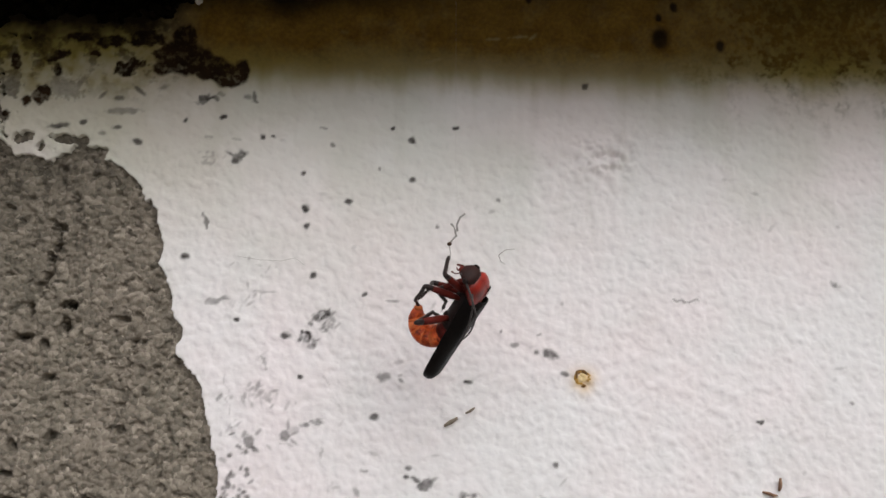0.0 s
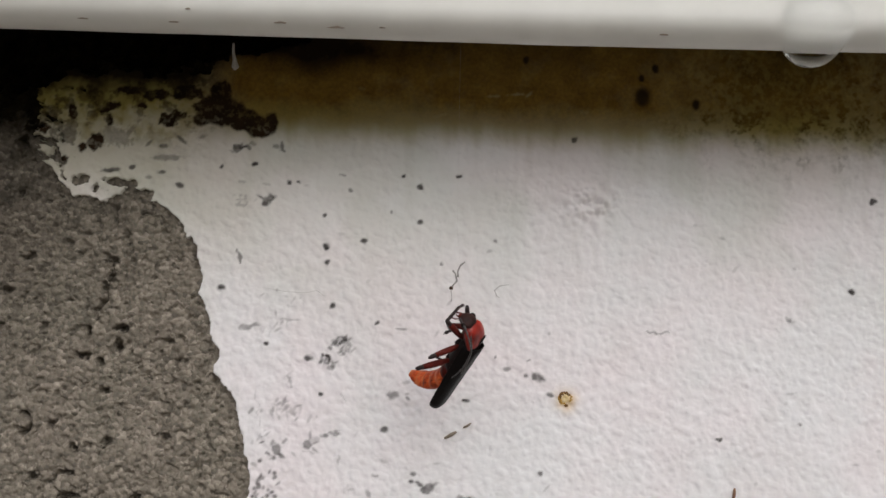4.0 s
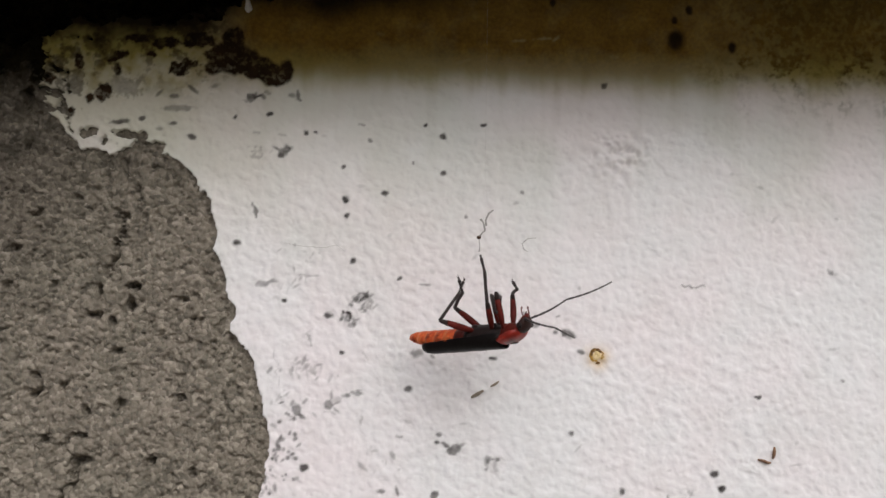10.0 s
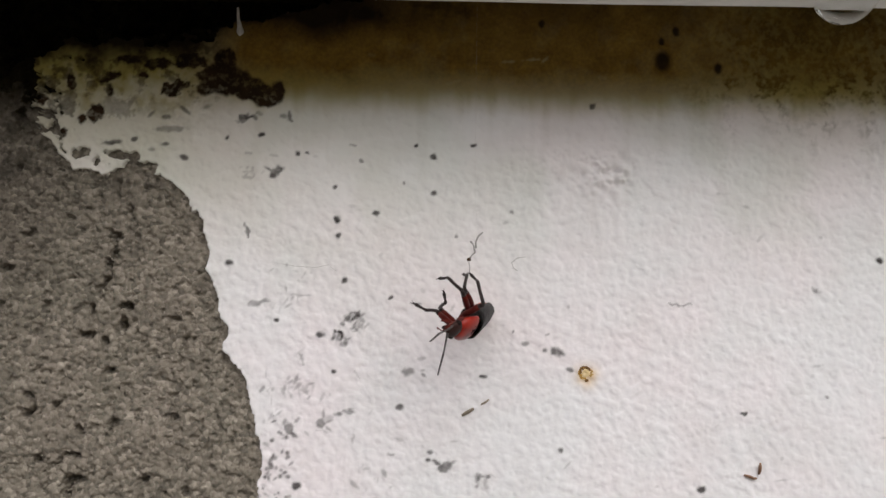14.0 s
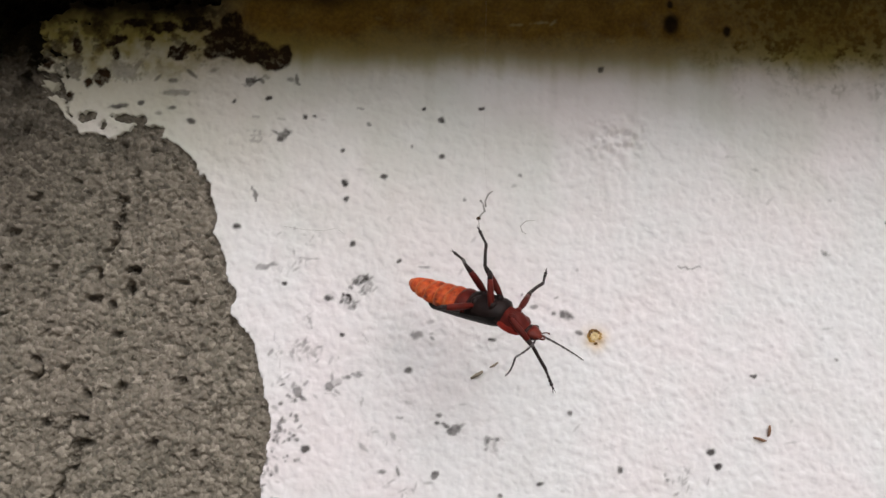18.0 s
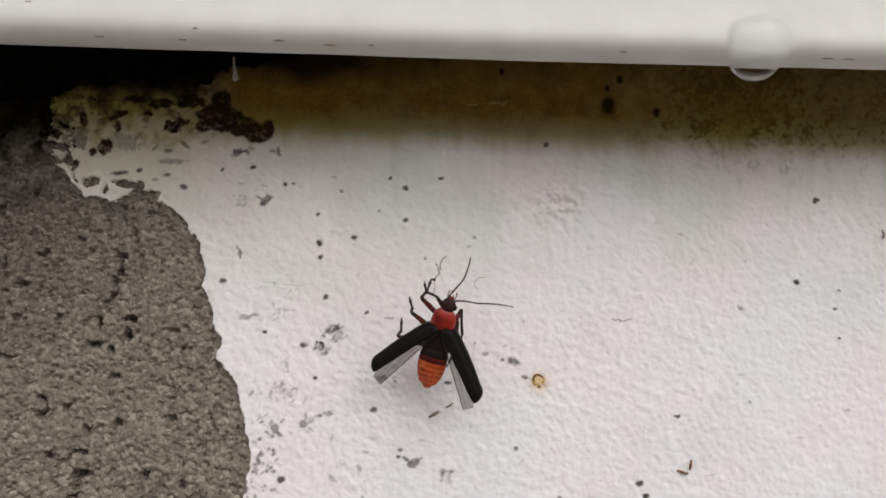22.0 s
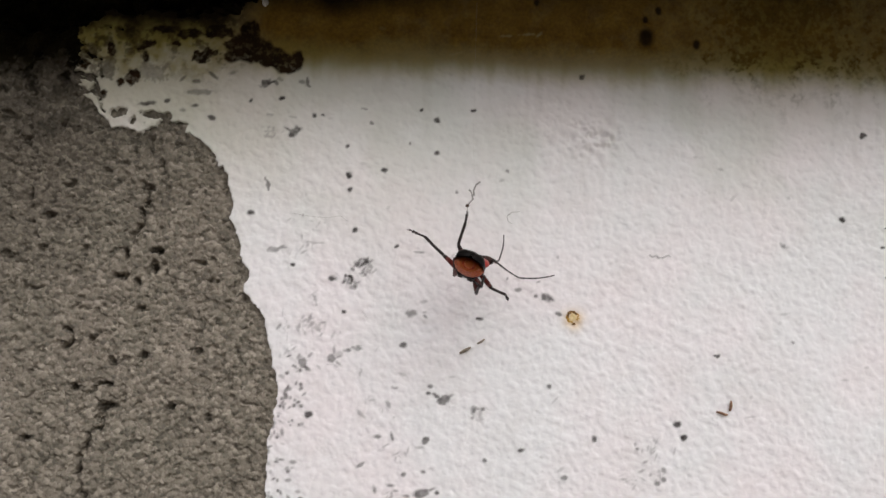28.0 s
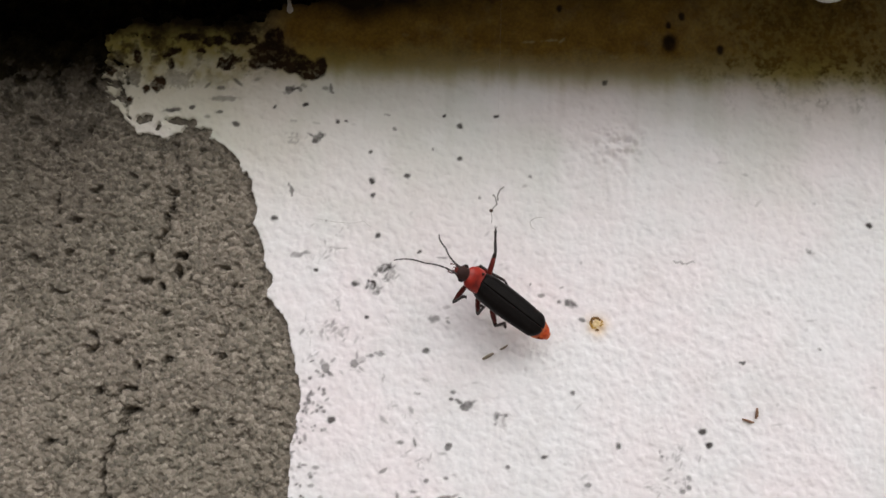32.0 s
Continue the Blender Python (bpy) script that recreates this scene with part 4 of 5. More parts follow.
def wing_case(side):
    """A long soft elytron: domed, folded down at its outer edge, round at the tip, with faint lengthwise ribs."""
    grid = []
    for i in range(33):
        u = 1 - (1 - i / 32) ** 1.5
        w = 1.50 * (0.93 + 0.11 * math.sin(math.pi * min(u * 1.25, 1)))
        tip = 1.0
        if u > 0.86:
            tip = math.sqrt(max(0.004, 1 - ((u - 0.86) / 0.1403) ** 2))
        if u < 0.08:
            w *= 0.80 + 2.5 * u
        inner = 0.16 * max(0, (u - 0.93) / 0.07) ** 2
        row = []
        for j in range(13):
            v = j / 12
            a = v * math.pi / 2 * 1.04
            y = 0.015 + inner + (w * math.sin(a) - inner) * tip
            z = 0.36 - (1.25 - 0.45 * u) * (1 - math.cos(a)) ** 1.35 * tip - 0.16 * u - 0.60 * (1 - tip)
            z += 0.025 * math.cos(v * 15) * (1 - v) + 0.035 * noise.noise((u * 9, v * 3, side))
            row.append((0.05 - ELYTRON * u, side * y - side * 0.3, z))
        grid.append(row)
    return plate(bmesh.new(), grid, 0.12)


def hind_wing(side):
    """A thin smoky wing with veins, a little longer than its case, folded at the tip."""
    bm = bmesh.new()
    grid = []
    for i in range(17):
        u = i / 16
        w = 2.3 * math.sin(math.pi * (0.08 + 0.80 * u)) ** 0.7 * (0.5 + 0.5 * u)
        grid.append([(-8.6 * u, side * (-0.25 + w * j / 8), -0.10 * u + 0.06 * math.sin(5.5 * j / 8 * 2 + u * 3)) for j in range(9)])
    plate(bm, grid, 0.02)
    for v, r in ((0.04, 0.055), (0.3, 0.035), (0.55, 0.03), (0.8, 0.03)):
        pts = []
        for i in range(9):
            u = i / 8 * (1 - 0.15 * v)
            w = 2.3 * math.sin(math.pi * (0.08 + 0.80 * u)) ** 0.7 * (0.5 + 0.5 * u)
            pts.append((-8.6 * u, side * (-0.25 + w * v), -0.10 * u + 0.06 * math.sin(5.5 * v * 2 + u * 3)))
        tube(bm, pts, [r * (1 - 0.6 * k / 8) for k in range(9)], 5, index=1)
    return bm


def thigh(span, hind):
    bm = bmesh.new()
    f = [0, 0.08, 0.3, 0.55, 0.8, 0.93, 1.0]
    r = [0.16, 0.22, 0.29, 0.285, 0.23, 0.21, 0.15]
    cut = 5
    tube(bm, [(span * a, 0, 0.05 * math.sin(math.pi * a)) for a in f[:cut]], [x * (1.08 if hind else 1) for x in r[:cut]], 9, 0)
    tube(bm, [(span * a, 0, 0.05 * math.sin(math.pi * a)) for a in f[cut - 1:]], r[cut - 1:], 9, 1)
    return bm


def shin(span):
    """A slim tibia with spurs, and a tarsus of five joints with two claws."""
    bm = bmesh.new()
    a = span * 0.60
    high = 0.11 * span
    tube(bm, [(0, 0, 0), (a * 0.1, 0, 0.05), (a * 0.5, 0, 0.42 * high), (a * 0.9, 0, 0.92 * high), (a, 0, high)], [0.15, 0.165, 0.15, 0.16, 0.13], 8, 0)
    for s in (-1, 1):
        tube(bm, [(a * 0.96, 0.08 * s, high - 0.05), (a + 0.16, 0.13 * s, high - 0.14)], [0.035, 0.012], 5, 0)
    x, step = a, (span - a) / 5.4
    fall = [high * (1 - (k / 5.2) ** 0.75) for k in range(6)]
    for k in range(5):
        w = (0.125, 0.135, 0.15, 0.17, 0.09)[k]
        z0, z1 = fall[k], fall[k + 1]
        tube(bm, [(x, 0, z0), (x + step * 0.35, 0, z0 + (z1 - z0) * 0.4), (x + step * 0.85, 0, z0 + (z1 - z0) * 0.88), (x + step * 1.02, 0, z1)], [w * 0.5, w * 0.85, w, w * 0.6], 7, 0)
        x += step
    for s in (-1, 1):
        tube(bm, [(x - 0.05, 0.03 * s, -0.06), (x + 0.12, 0.09 * s, -0.08), (x + 0.24, 0.11 * s, -0.17)], [0.035, 0.03, 0.01], 5, 0)
    return bm


def feeler(span, joints, thick, bow):
    bm = bmesh.new()
    step = span / joints
    for k in range(joints):
        x0, x1 = k * step, (k + 1) * step
        z = [bow * math.sin(math.pi * x / span) for x in (x0, x0 + 0.2 * step, x0 + 0.8 * step, x1)]
        r = thick * (1 - 0.35 * k / joints)
        tube(bm, [(x0, 0, z[0]), (x0 + 0.25 * step, 0, z[1]), (x0 + 0.82 * step, 0, z[2]), (x1 + 0.02, 0, z[3])], [r * 0.62, r * 0.9, r, r * 0.66], 7)
    return bm


BEETLE = tagged(new("soldier_beetle"), "black and red-orange soldier beetle dangling by one foot", "beetle")
PIECES = {}


def shrink(bm, f=0.86):
    for v in bm.verts:
        v.co *= f


def build_beetle():
    b = BEETLE
    bm = bmesh.new()
    loft(bm, [(0.35, 0, 0.0, 0.7, 0.35, 0.6), (0.0, 0, -0.05, 1.22, 0.5, 1.0), (-0.9, 0, -0.1, 1.42, 0.55, 1.2), (-2.2, 0, -0.1, 1.45, 0.55, 1.25), (-3.0, 0, -0.1, 1.35, 0.5, 1.0), (-3.4, 0, -0.1, 0.9, 0.4, 0.5)], 20)
    for x, y, z in ROOTS[1:3] + ROOTS[4:6]:
        s = math.copysign(1, y)
        tube(bm, [(x + 0.1, 0.25 * s, z - 0.25), (x, 0.6 * s, z - 0.22), (x, y + 0.05 * s, z)], [0.28, 0.36, 0.2], 8)
    part("thorax", bm, BLACK, b, "black hind body between the legs")
    bm = bmesh.new()
    sections = []
    for x, w, up in ((-0.1, 0.92, 0.28), (0.0, 1.16, 0.42), (0.25, 1.27, 0.56), (0.75, 1.31, 0.66), (1.3, 1.28, 0.66), (1.8, 1.12, 0.55), (2.12, 0.88, 0.38), (2.25, 0.58, 0.22)):
        sections.append((x, 0, 0.22, w, up, 1.08 if 0.1 < x < 1.7 else (0.75 if 0 <= x < 2 else 0.4)))
    loft(bm, sections, 24)
    for v in bm.verts:
        edge = abs(v.co.y) / 1.55
        if v.co.z > 0.2 and edge > 0.72:
            v.co.z += 0.10 * (edge - 0.72) / 0.28
        if v.co.z > 0.3 and abs(v.co.y) < 0.12:
            v.co.z -= 0.06
        if v.co.z < 0 and edge > 0.3:
            v.co.y *= 0.82 if v.co.z > -0.3 else 0.74
    for s in (1, -1):
        tube(bm, [(0.95, 0.2 * s, -0.35), (0.9, 0.5 * s, -0.72), (0.9, 0.72 * s, -0.75)], [0.26, 0.32, 0.2], 8)
    bm.normal_update()
    for f in bm.faces:
        f.material_index = 1 if f.calc_center_median().z < 0.02 else 0
    PIECES["prothorax"] = part("pronotum", bm, [SHELL_RED, LEG_RED], b, "red-orange rounded neck shield")
    bm = bmesh.new()
    loft(bm, [(-0.25, 0, 0.05, 0.55, 0.3, 0.35), (0.1, 0, 0.05, 0.88, 0.42, 0.5), (0.55, 0, 0.05, 1.0, 0.46, 0.52), (0.95, 0, 0.0, 0.82, 0.40, 0.45), (1.3, 0, -0.08, 0.55, 0.26, 0.3), (1.5, 0, -0.14, 0.32, 0.12, 0.16)], 18)
    shrink(bm)
    head = part("head", bm, HEAD_DARK, b, "black head with red face")
    PIECES["head"] = head
    bm = bmesh.new()
    loft(bm, [(0.3, 0, -0.22, 0.78, 0.2, 0.36), (0.62, 0, -0.16, 0.84, 0.34, 0.44), (0.85, 0, -0.10, 0.76, 0.41, 0.46), (1.2, 0, -0.12, 0.62, 0.33, 0.38), (1.5, 0, -0.16, 0.36, 0.17, 0.2), (1.66, 0, -0.2, 0.18, 0.08, 0.1)], 14)
    shrink(bm)
    part("face", bm, HEAD_RED, head)
    for s in (1, -1):
        bm = bmesh.new()
        bmesh.ops.create_uvsphere(bm, u_segments=12, v_segments=8, radius=0.33)
        shrink(bm)
        eye = part("eye", bm, BLACK, head)
        eye.location, eye.scale = (0.43 * MM, 0.75 * s * MM, 0.05 * MM), (1, 0.75, 1)
        bm = bmesh.new()
        tube(bm, [(1.45, 0.22 * s, -0.22), (1.75, 0.24 * s, -0.26), (1.95, 0.08 * s, -0.28)], [0.10, 0.08, 0.02], 7)
        shrink(bm)
        part("mandible", bm, HEAD_RED, head)
        bm = bmesh.new()
        tube(bm, [(1.3, 0.34 * s, -0.3), (1.62, 0.55 * s, -0.5), (1.85, 0.52 * s, -0.72), (2.02, 0.46 * s, -0.8), (2.12, 0.42 * s, -0.84)], [0.06, 0.06, 0.06, 0.10, 0.03], 7)
        shrink(bm)
        part("palp", bm, LEG_RED, head)
    PIECES["belly"] = []
    for k in range(7):
        w, h = (1.42, 1.50, 1.50, 1.46, 1.38, 1.24, 1.00)[k], (0.62, 0.66, 0.66, 0.64, 0.60, 0.54, 0.46)[k]
        w2, h2 = (1.50, 1.50, 1.46, 1.38, 1.24, 1.00, 0.42)[k], (0.66, 0.66, 0.64, 0.60, 0.54, 0.46, 0.24)[k]
        bm = bmesh.new()
        d, d2 = 1.55 * h, 1.55 * h2
        loft(bm, [(0.22, 0, 0, w * 0.86, h * 0.86, d * 0.9), (0.05, 0, 0, w * 0.95, h * 0.96, d), (-0.4, 0, 0, (w + w2) / 2 + 0.05, (h + h2) / 2 + 0.03, (d + d2) / 2 + 0.07), (-0.74, 0, 0, w2 + 0.04, h2 + 0.03, d2 + 0.07)], 18, 0)
        loft(bm, [(-0.73, 0, 0, w2 + 0.045, h2 + 0.035, d2 + 0.075), (-0.86, 0, 0, w2 + 0.02, h2 + 0.01, d2 + 0.04), (-0.95, 0, 0, w2 * 0.8, h2 * 0.8, d2 * 0.85)], 18, 1)
        base = BLACK if k == 0 else (LEG_RED if k == 1 else BELLY)
        PIECES["belly"].append(part("abdomen_segment", bm, [base, BELLY_FOLD if k > 1 else (BELLY if k else LEG_RED)], b))
    PIECES["cases"], PIECES["wings"] = [], []
    for s in (1, -1):
        PIECES["cases"].append(part("wing_case", wing_case(s), SHELL_BLACK, b, "matt black wing case"))
        PIECES["wings"].append(part("hind_wing", hind_wing(s), [WING, LEG_DARK], b, "smoky translucent hind wing"))
    PIECES["upper"], PIECES["lower"] = [], []
    for k, (first, second) in enumerate(SPANS):
        if k < 6:
            up = part("femur", thigh(first, k % 3 == 2), [LEG_RED, LEG_DARK], b, "red-brown thigh with dark knee")
            low = part("tibia", shin(second), LEG_DARK, up, "dark shin and foot with claws")
        else:
            up = part("antenna", feeler(first, 5, 0.115, 0.24), FEELER, b, "dark thread-like antenna")
            low = part("antenna_tip", feeler(second, 6, 0.095, 0.26), FEELER, up)
        PIECES["upper"].append(up)
        PIECES["lower"].append(low)


build_beetle()

# ---- how the beetle writhes ----
STANCES = []


def key(t, place, turn, neck, curl, cases, hold, left, right):
    """One stance: place of its waist in millimetres, turn as a quaternion, neck yaw and pitch, abdomen curl and stretch, how far the wing
    cases swing out and lift (left, right), the droop of the head, the limb that holds the silk, and yaw and pitch of both joints of each limb in its own space."""
    ways = []
    angles = left + right
    for i in range(0, len(angles), 2):
        y, p = radians(angles[i]), radians(angles[i + 1])
        ways += [math.cos(p) * math.cos(y), math.cos(p) * math.sin(y), math.sin(p)]
    STANCES.append((t, np.array(place + turn + neck + curl + cases, float), np.array(ways), hold))


key(0, (-10.23,-9.91,6.37), (0.063,-0.851,0.253,-0.455), (40,-20), (165,0), (0,0,0,0,60), 0,
    (61,-30,-94,-16,90,-55,-137,-1,98,-24,-99,5,149,-36,-128,9),
    (-165,-70,87,8,-8,-16,-178,5,164,54,-145,-2,161,42,-160,4))
key(0.5, (-11.07,-9.96,6.52), (0.006,-0.809,0.314,-0.497), (31,-9), (70,0), (0,0,0,0,60), 0,
    (39,-11,-102,-22,63,-5,-131,-2,104,-17,-97,2,-161,-50,69,39),
    (-12,-22,-172,4,-8,-16,-178,5,169,50,-155,-4,163,38,-170,4))
key(1, (-10.21,-9.87,6.25), (0.010,-0.863,0.245,-0.442), (38,-22), (145,0), (0,0,0,0,60), 0,
    (64,-19,-94,-23,141,-53,-121,8,116,-12,-87,6,168,-47,94,5),
    (-12,-22,-172,4,-8,-16,-178,5,169,51,-156,6,166,39,-175,11))
key(1.5, (-10.87,-9.84,6.11), (-0.037,-0.835,0.337,-0.433), (25,-15), (45,0), (0,0,0,0,50), 0,
    (44,-2,-105,-34,69,-3,-120,-1,111,-4,-94,-4,-150,-30,-12,-12),
    (-12,-22,-172,4,-8,-16,-178,5,167,42,-173,6,88,69,-150,23))
key(2, (-9.94,-9.79,6.45), (-0.002,-0.873,0.221,-0.435), (38,-24), (140,0), (0,0,0,0,60), 0,
    (66,-15,-94,-26,139,-59,-122,15,131,-15,-78,6,151,-40,-141,-6),
    (-12,-22,-172,4,-8,-16,-178,5,171,50,-158,9,168,39,178,14))
key(2.5, (-10.29,-10.30,6.15), (-0.097,-0.855,0.315,-0.400), (35,-23), (55,0), (0,0,0,0,55), 0,
    (57,-6,-103,-37,98,-22,-124,-2,142,-16,-84,-10,144,-49,-139,-16),
    (-12,-22,-172,4,-8,-16,-178,5,-179,51,-164,2,-153,65,-130,11))
key(3, (-9.82,-10.16,5.93), (-0.103,-0.863,0.301,-0.393), (40,-14), (75,0), (0,0,0,0,55), 0,
    (67,-8,-99,-40,100,-25,-125,-3,142,-22,-86,-7,145,-23,-125,-5),
    (-12,-22,-172,4,-8,-16,-178,5,-179,47,-165,6,-171,55,-142,26))
key(3.5, (-9.86,-10.02,5.68), (0.111,-0.847,0.204,-0.478), (29,-32), (95,0), (0,0,0,0,60), 0,
    (37,-25,-103,-15,109,-21,-130,-6,98,-34,-95,12,-158,-48,81,7),
    (-12,-22,-172,4,-8,-16,-178,5,151,51,-160,6,152,40,-176,10))
key(5.5, (-11.56,-8.77,5.35), (-0.281,-0.659,0.665,-0.213), (1,-12), (20,0), (0,0,0,0,0), -1,
    (139,-19,-20,29,143,-33,-19,48,151,5,-10,24,-143,-43,14,30),
    (-131,-54,9,56,-8,-16,-178,5,28,-1,142,-50,-17,-6,-72,-33))
key(6, (-12.81,-9.77,5.62), (-0.333,-0.500,0.796,-0.072), (-8,-3), (75,0), (0,0,0,0,0), 3,
    (110,2,-19,-9,12,-22,172,4,8,-16,178,5,-25,1,124,-40),
    (-57,-2,116,-27,-41,3,140,-13,47,-11,95,-4,-23,-45,-166,-44))
key(6.2, (-13.02,-9.50,6.13), (-0.333,-0.500,0.796,-0.072), (-8,-3), (75,0), (0,0,0,0,0), 3,
    (110,2,-19,-9,12,-22,172,4,8,-16,178,5,-49,4,112,-34),
    (-57,-2,116,-27,-41,3,140,-13,47,-11,95,-4,-23,-45,-166,-44))
key(6.5, (-11.09,-10.12,5.58), (-0.050,-0.826,0.462,-0.319), (14,-11), (40,0), (0,0,0,0,35), 0,
    (35,-19,-116,-35,50,-9,-117,-28,77,5,-109,-10,-135,-80,28,22),
    (-12,-22,-172,4,-8,-16,-178,5,8,9,-141,8,-9,3,-67,-32))
key(7, (-9.99,-10.39,5.73), (0.070,-0.886,0.317,-0.331), (30,-27), (45,0), (0,0,0,0,45), 0,
    (42,-38,-118,-21,101,-38,-159,-43,139,-34,-96,4,-151,-35,70,16),
    (133,-63,-131,10,-8,-16,-178,5,-17,-59,-118,-52,-2,3,-76,-7))
key(7.5, (-12.18,-7.39,6.44), (-0.233,-0.644,0.675,-0.275), (-4,3), (5,0), (0,0,0,0,0), 0,
    (178,-66,-15,29,117,-49,-29,37,153,-32,-15,34,-122,-36,25,37),
    (-120,-45,20,51,-8,-16,-178,5,29,-36,81,-40,-34,-33,-93,-50))
key(8, (-12.10,-7.21,4.15), (-0.241,-0.661,0.649,-0.289), (-1,-12), (5,0), (0,0,0,0,0), 3,
    (132,-51,-14,41,134,-36,-16,33,153,-18,-13,31,-44,-71,19,22),
    (-126,-43,13,28,-8,-16,-178,5,3,-40,52,-72,-26,26,-97,-7))
key(8.5, (-10.54,-9.52,6.27), (-0.003,-0.812,0.339,-0.475), (29,-13), (50,0), (0,0,0,0,35), 0,
    (44,7,-103,-34,70,-15,-142,-40,109,-8,-92,-15,157,-44,69,4),
    (-12,-22,-172,4,135,-25,37,15,70,-7,-137,-43,17,34,-89,0))
key(9, (-10.71,-7.80,5.63), (-0.271,-0.811,0.447,-0.264), (21,-1), (15,0), (0,0,0,0,0), 0,
    (-154,-57,33,12,146,-17,37,16,141,15,7,22,-117,-30,38,34),
    (117,-14,47,17,-8,-16,-178,5,-13,-24,-28,-52,-27,38,-80,5))
key(9.3, (-12.80,-6.35,3.79), (-0.592,0.041,0.470,-0.654), (-40,7), (55,-15), (0,0,0,0,0), 0,
    (-56,36,-136,42,12,-22,172,4,8,-16,178,5,-53,-58,-148,44),
    (-12,-22,-172,4,-8,-16,-178,5,-69,28,-83,51,-134,-7,-155,-4))
key(9.5, (-12.28,-8.25,2.56), (-0.711,-0.153,0.033,-0.686), (-12,35), (0,-58), (0,0,0,0,0), 0,
    (28,76,150,78,60,65,-176,49,56,67,-4,10,72,53,150,47),
    (-12,-22,-172,4,-8,-16,-178,5,-35,58,179,40,-84,46,-133,39))
key(9.8, (-10.98,-11.17,2.57), (-0.105,-0.924,0.349,-0.116), (18,-9), (12,0), (0,0,0,0,20), 1,
    (35,-35,-122,7,48,-45,-119,-55,102,5,-83,-24,-150,-30,-12,-12),
    (-12,-22,-172,4,-8,-16,-178,5,27,18,-138,-34,-4,-13,-58,-27))
key(10, (-10.01,-8.68,1.81), (-0.011,-0.961,0.270,-0.057), (16,-19), (12,12), (0,0,0,0,30), 1,
    (113,-82,-113,14,68,-46,-123,-68,119,-18,-74,-46,-98,-77,63,-10),
    (126,-80,59,24,176,-42,53,-27,20,18,-89,13,-19,-22,-32,-16))
key(10.5, (-9.61,-10.88,2.51), (0.007,-0.976,0.211,-0.048), (31,-12), (12,0), (0,0,0,0,25), 1,
    (53,-64,-91,24,153,-69,-111,-60,148,-39,-132,-61,160,-44,-96,12),
    (157,-65,-99,26,154,-55,-134,-43,-13,26,-58,8,-12,34,-55,30))
key(11, (-11.23,-11.15,2.33), (0.111,-0.842,0.527,-0.034), (-9,-21), (15,0), (0,0,0,0,0), 1,
    (-16,-36,-170,1,-27,-72,-148,-41,24,-42,-163,-15,-158,-1,43,-1),
    (-152,-20,38,-36,138,-39,7,-31,-49,28,-80,10,40,33,-145,42))
key(11.5, (-13.35,-10.55,2.05), (0.112,-0.434,0.889,0.095), (-5,-22), (20,0), (0,0,0,0,0), 4,
    (132,-38,152,11,150,-25,-50,-30,8,-16,178,5,27,-63,146,0),
    (-113,-84,154,-39,-50,-54,147,-25,-36,-8,137,36,39,20,69,36))
key(11.6, (-14.16,-9.50,0.89), (-0.082,0.379,-0.901,-0.193), (-5,-22), (20,0), (0,0,0,0,0), 4,
    (132,-38,152,11,150,-25,-50,-30,8,-16,178,5,27,-63,146,0),
    (147,-66,147,-53,-50,-54,147,-25,-36,-8,137,36,39,20,69,36))
key(12, (-12.37,-13.44,3.95), (-0.539,0.235,0.298,-0.752), (33,35), (0,-58), (0,0,0,0,0), 4,
    (9,-3,-20,-10,11,4,-20,-9,1,7,-21,-10,-38,47,-9,-20),
    (-56,56,-36,12,-44,31,-1,-8,45,1,40,-15,-42,40,-21,17))
key(12.3, (-12.08,-12.27,2.60), (-0.263,0.790,-0.544,-0.101), (-1,-14), (3,0), (0,0,0,0,0), 4,
    (150,-30,12,-12,-62,-37,-156,17,8,-16,178,5,-150,-30,-12,-12),
    (179,-70,-154,-8,137,-41,175,3,14,-2,170,69,-16,-24,-106,28))
key(12.5, (-12.13,-12.67,2.05), (-0.205,0.846,-0.471,-0.138), (-3,-23), (5,0), (0,0,0,0,0), 4,
    (150,-30,12,-12,-43,-75,-161,-1,61,-26,-124,54,18,-28,-159,26),
    (-174,-60,-151,-18,139,-34,165,-2,15,5,-127,74,-76,14,-95,15))
key(13, (-11.01,-9.08,4.74), (-0.598,0.712,-0.210,0.303), (-2,-14), (0,0), (0,0,0,0,0), 3,
    (43,-28,-156,40,54,-45,-156,37,-169,-46,80,-63,-37,-62,-121,31),
    (-22,-66,-174,31,-14,-62,-174,-4,23,-24,109,38,-30,-13,-87,31))
key(13.2, (-11.80,-9.50,1.91), (0.516,-0.677,0.524,0.024), (-2,-14), (0,0), (0,0,0,0,0), 3,
    (43,-28,-156,40,54,-45,-156,37,-169,-46,80,-63,-134,-25,-152,-16),
    (-22,-66,-174,31,-14,-62,-174,-4,23,-24,109,38,-30,-13,-87,31))
key(13.5, (-11.95,-9.22,5.40), (-0.535,0.637,-0.267,0.486), (-1,1), (0,0), (0,0,0,0,0), 3,
    (42,-13,-152,22,36,-45,-150,20,18,-56,-178,36,-4,-18,-130,25),
    (-22,-51,-150,-22,-1,-50,-158,-5,49,-9,159,31,-21,-8,-95,28))
key(14, (-12.17,-9.15,4.71), (-0.337,0.522,-0.709,0.333), (11,-20), (0,0), (0,0,0,0,0), 3,
    (176,-55,-4,-22,-180,-56,-30,0,8,-16,178,5,-52,23,-160,-41),
    (-36,-24,165,-38,-30,-23,-178,-15,13,15,139,5,5,-4,152,-9))
key(14.2, (-11.16,-9.50,5.14), (0.382,-0.614,0.439,-0.534), (11,-20), (30,0), (0,0,0,0,0), 3,
    (176,-55,-4,-22,-180,-56,-30,0,8,-16,178,5,1,-20,-128,4),
    (-36,-24,165,-38,-30,-23,-178,-15,13,15,139,5,5,-4,152,-9))
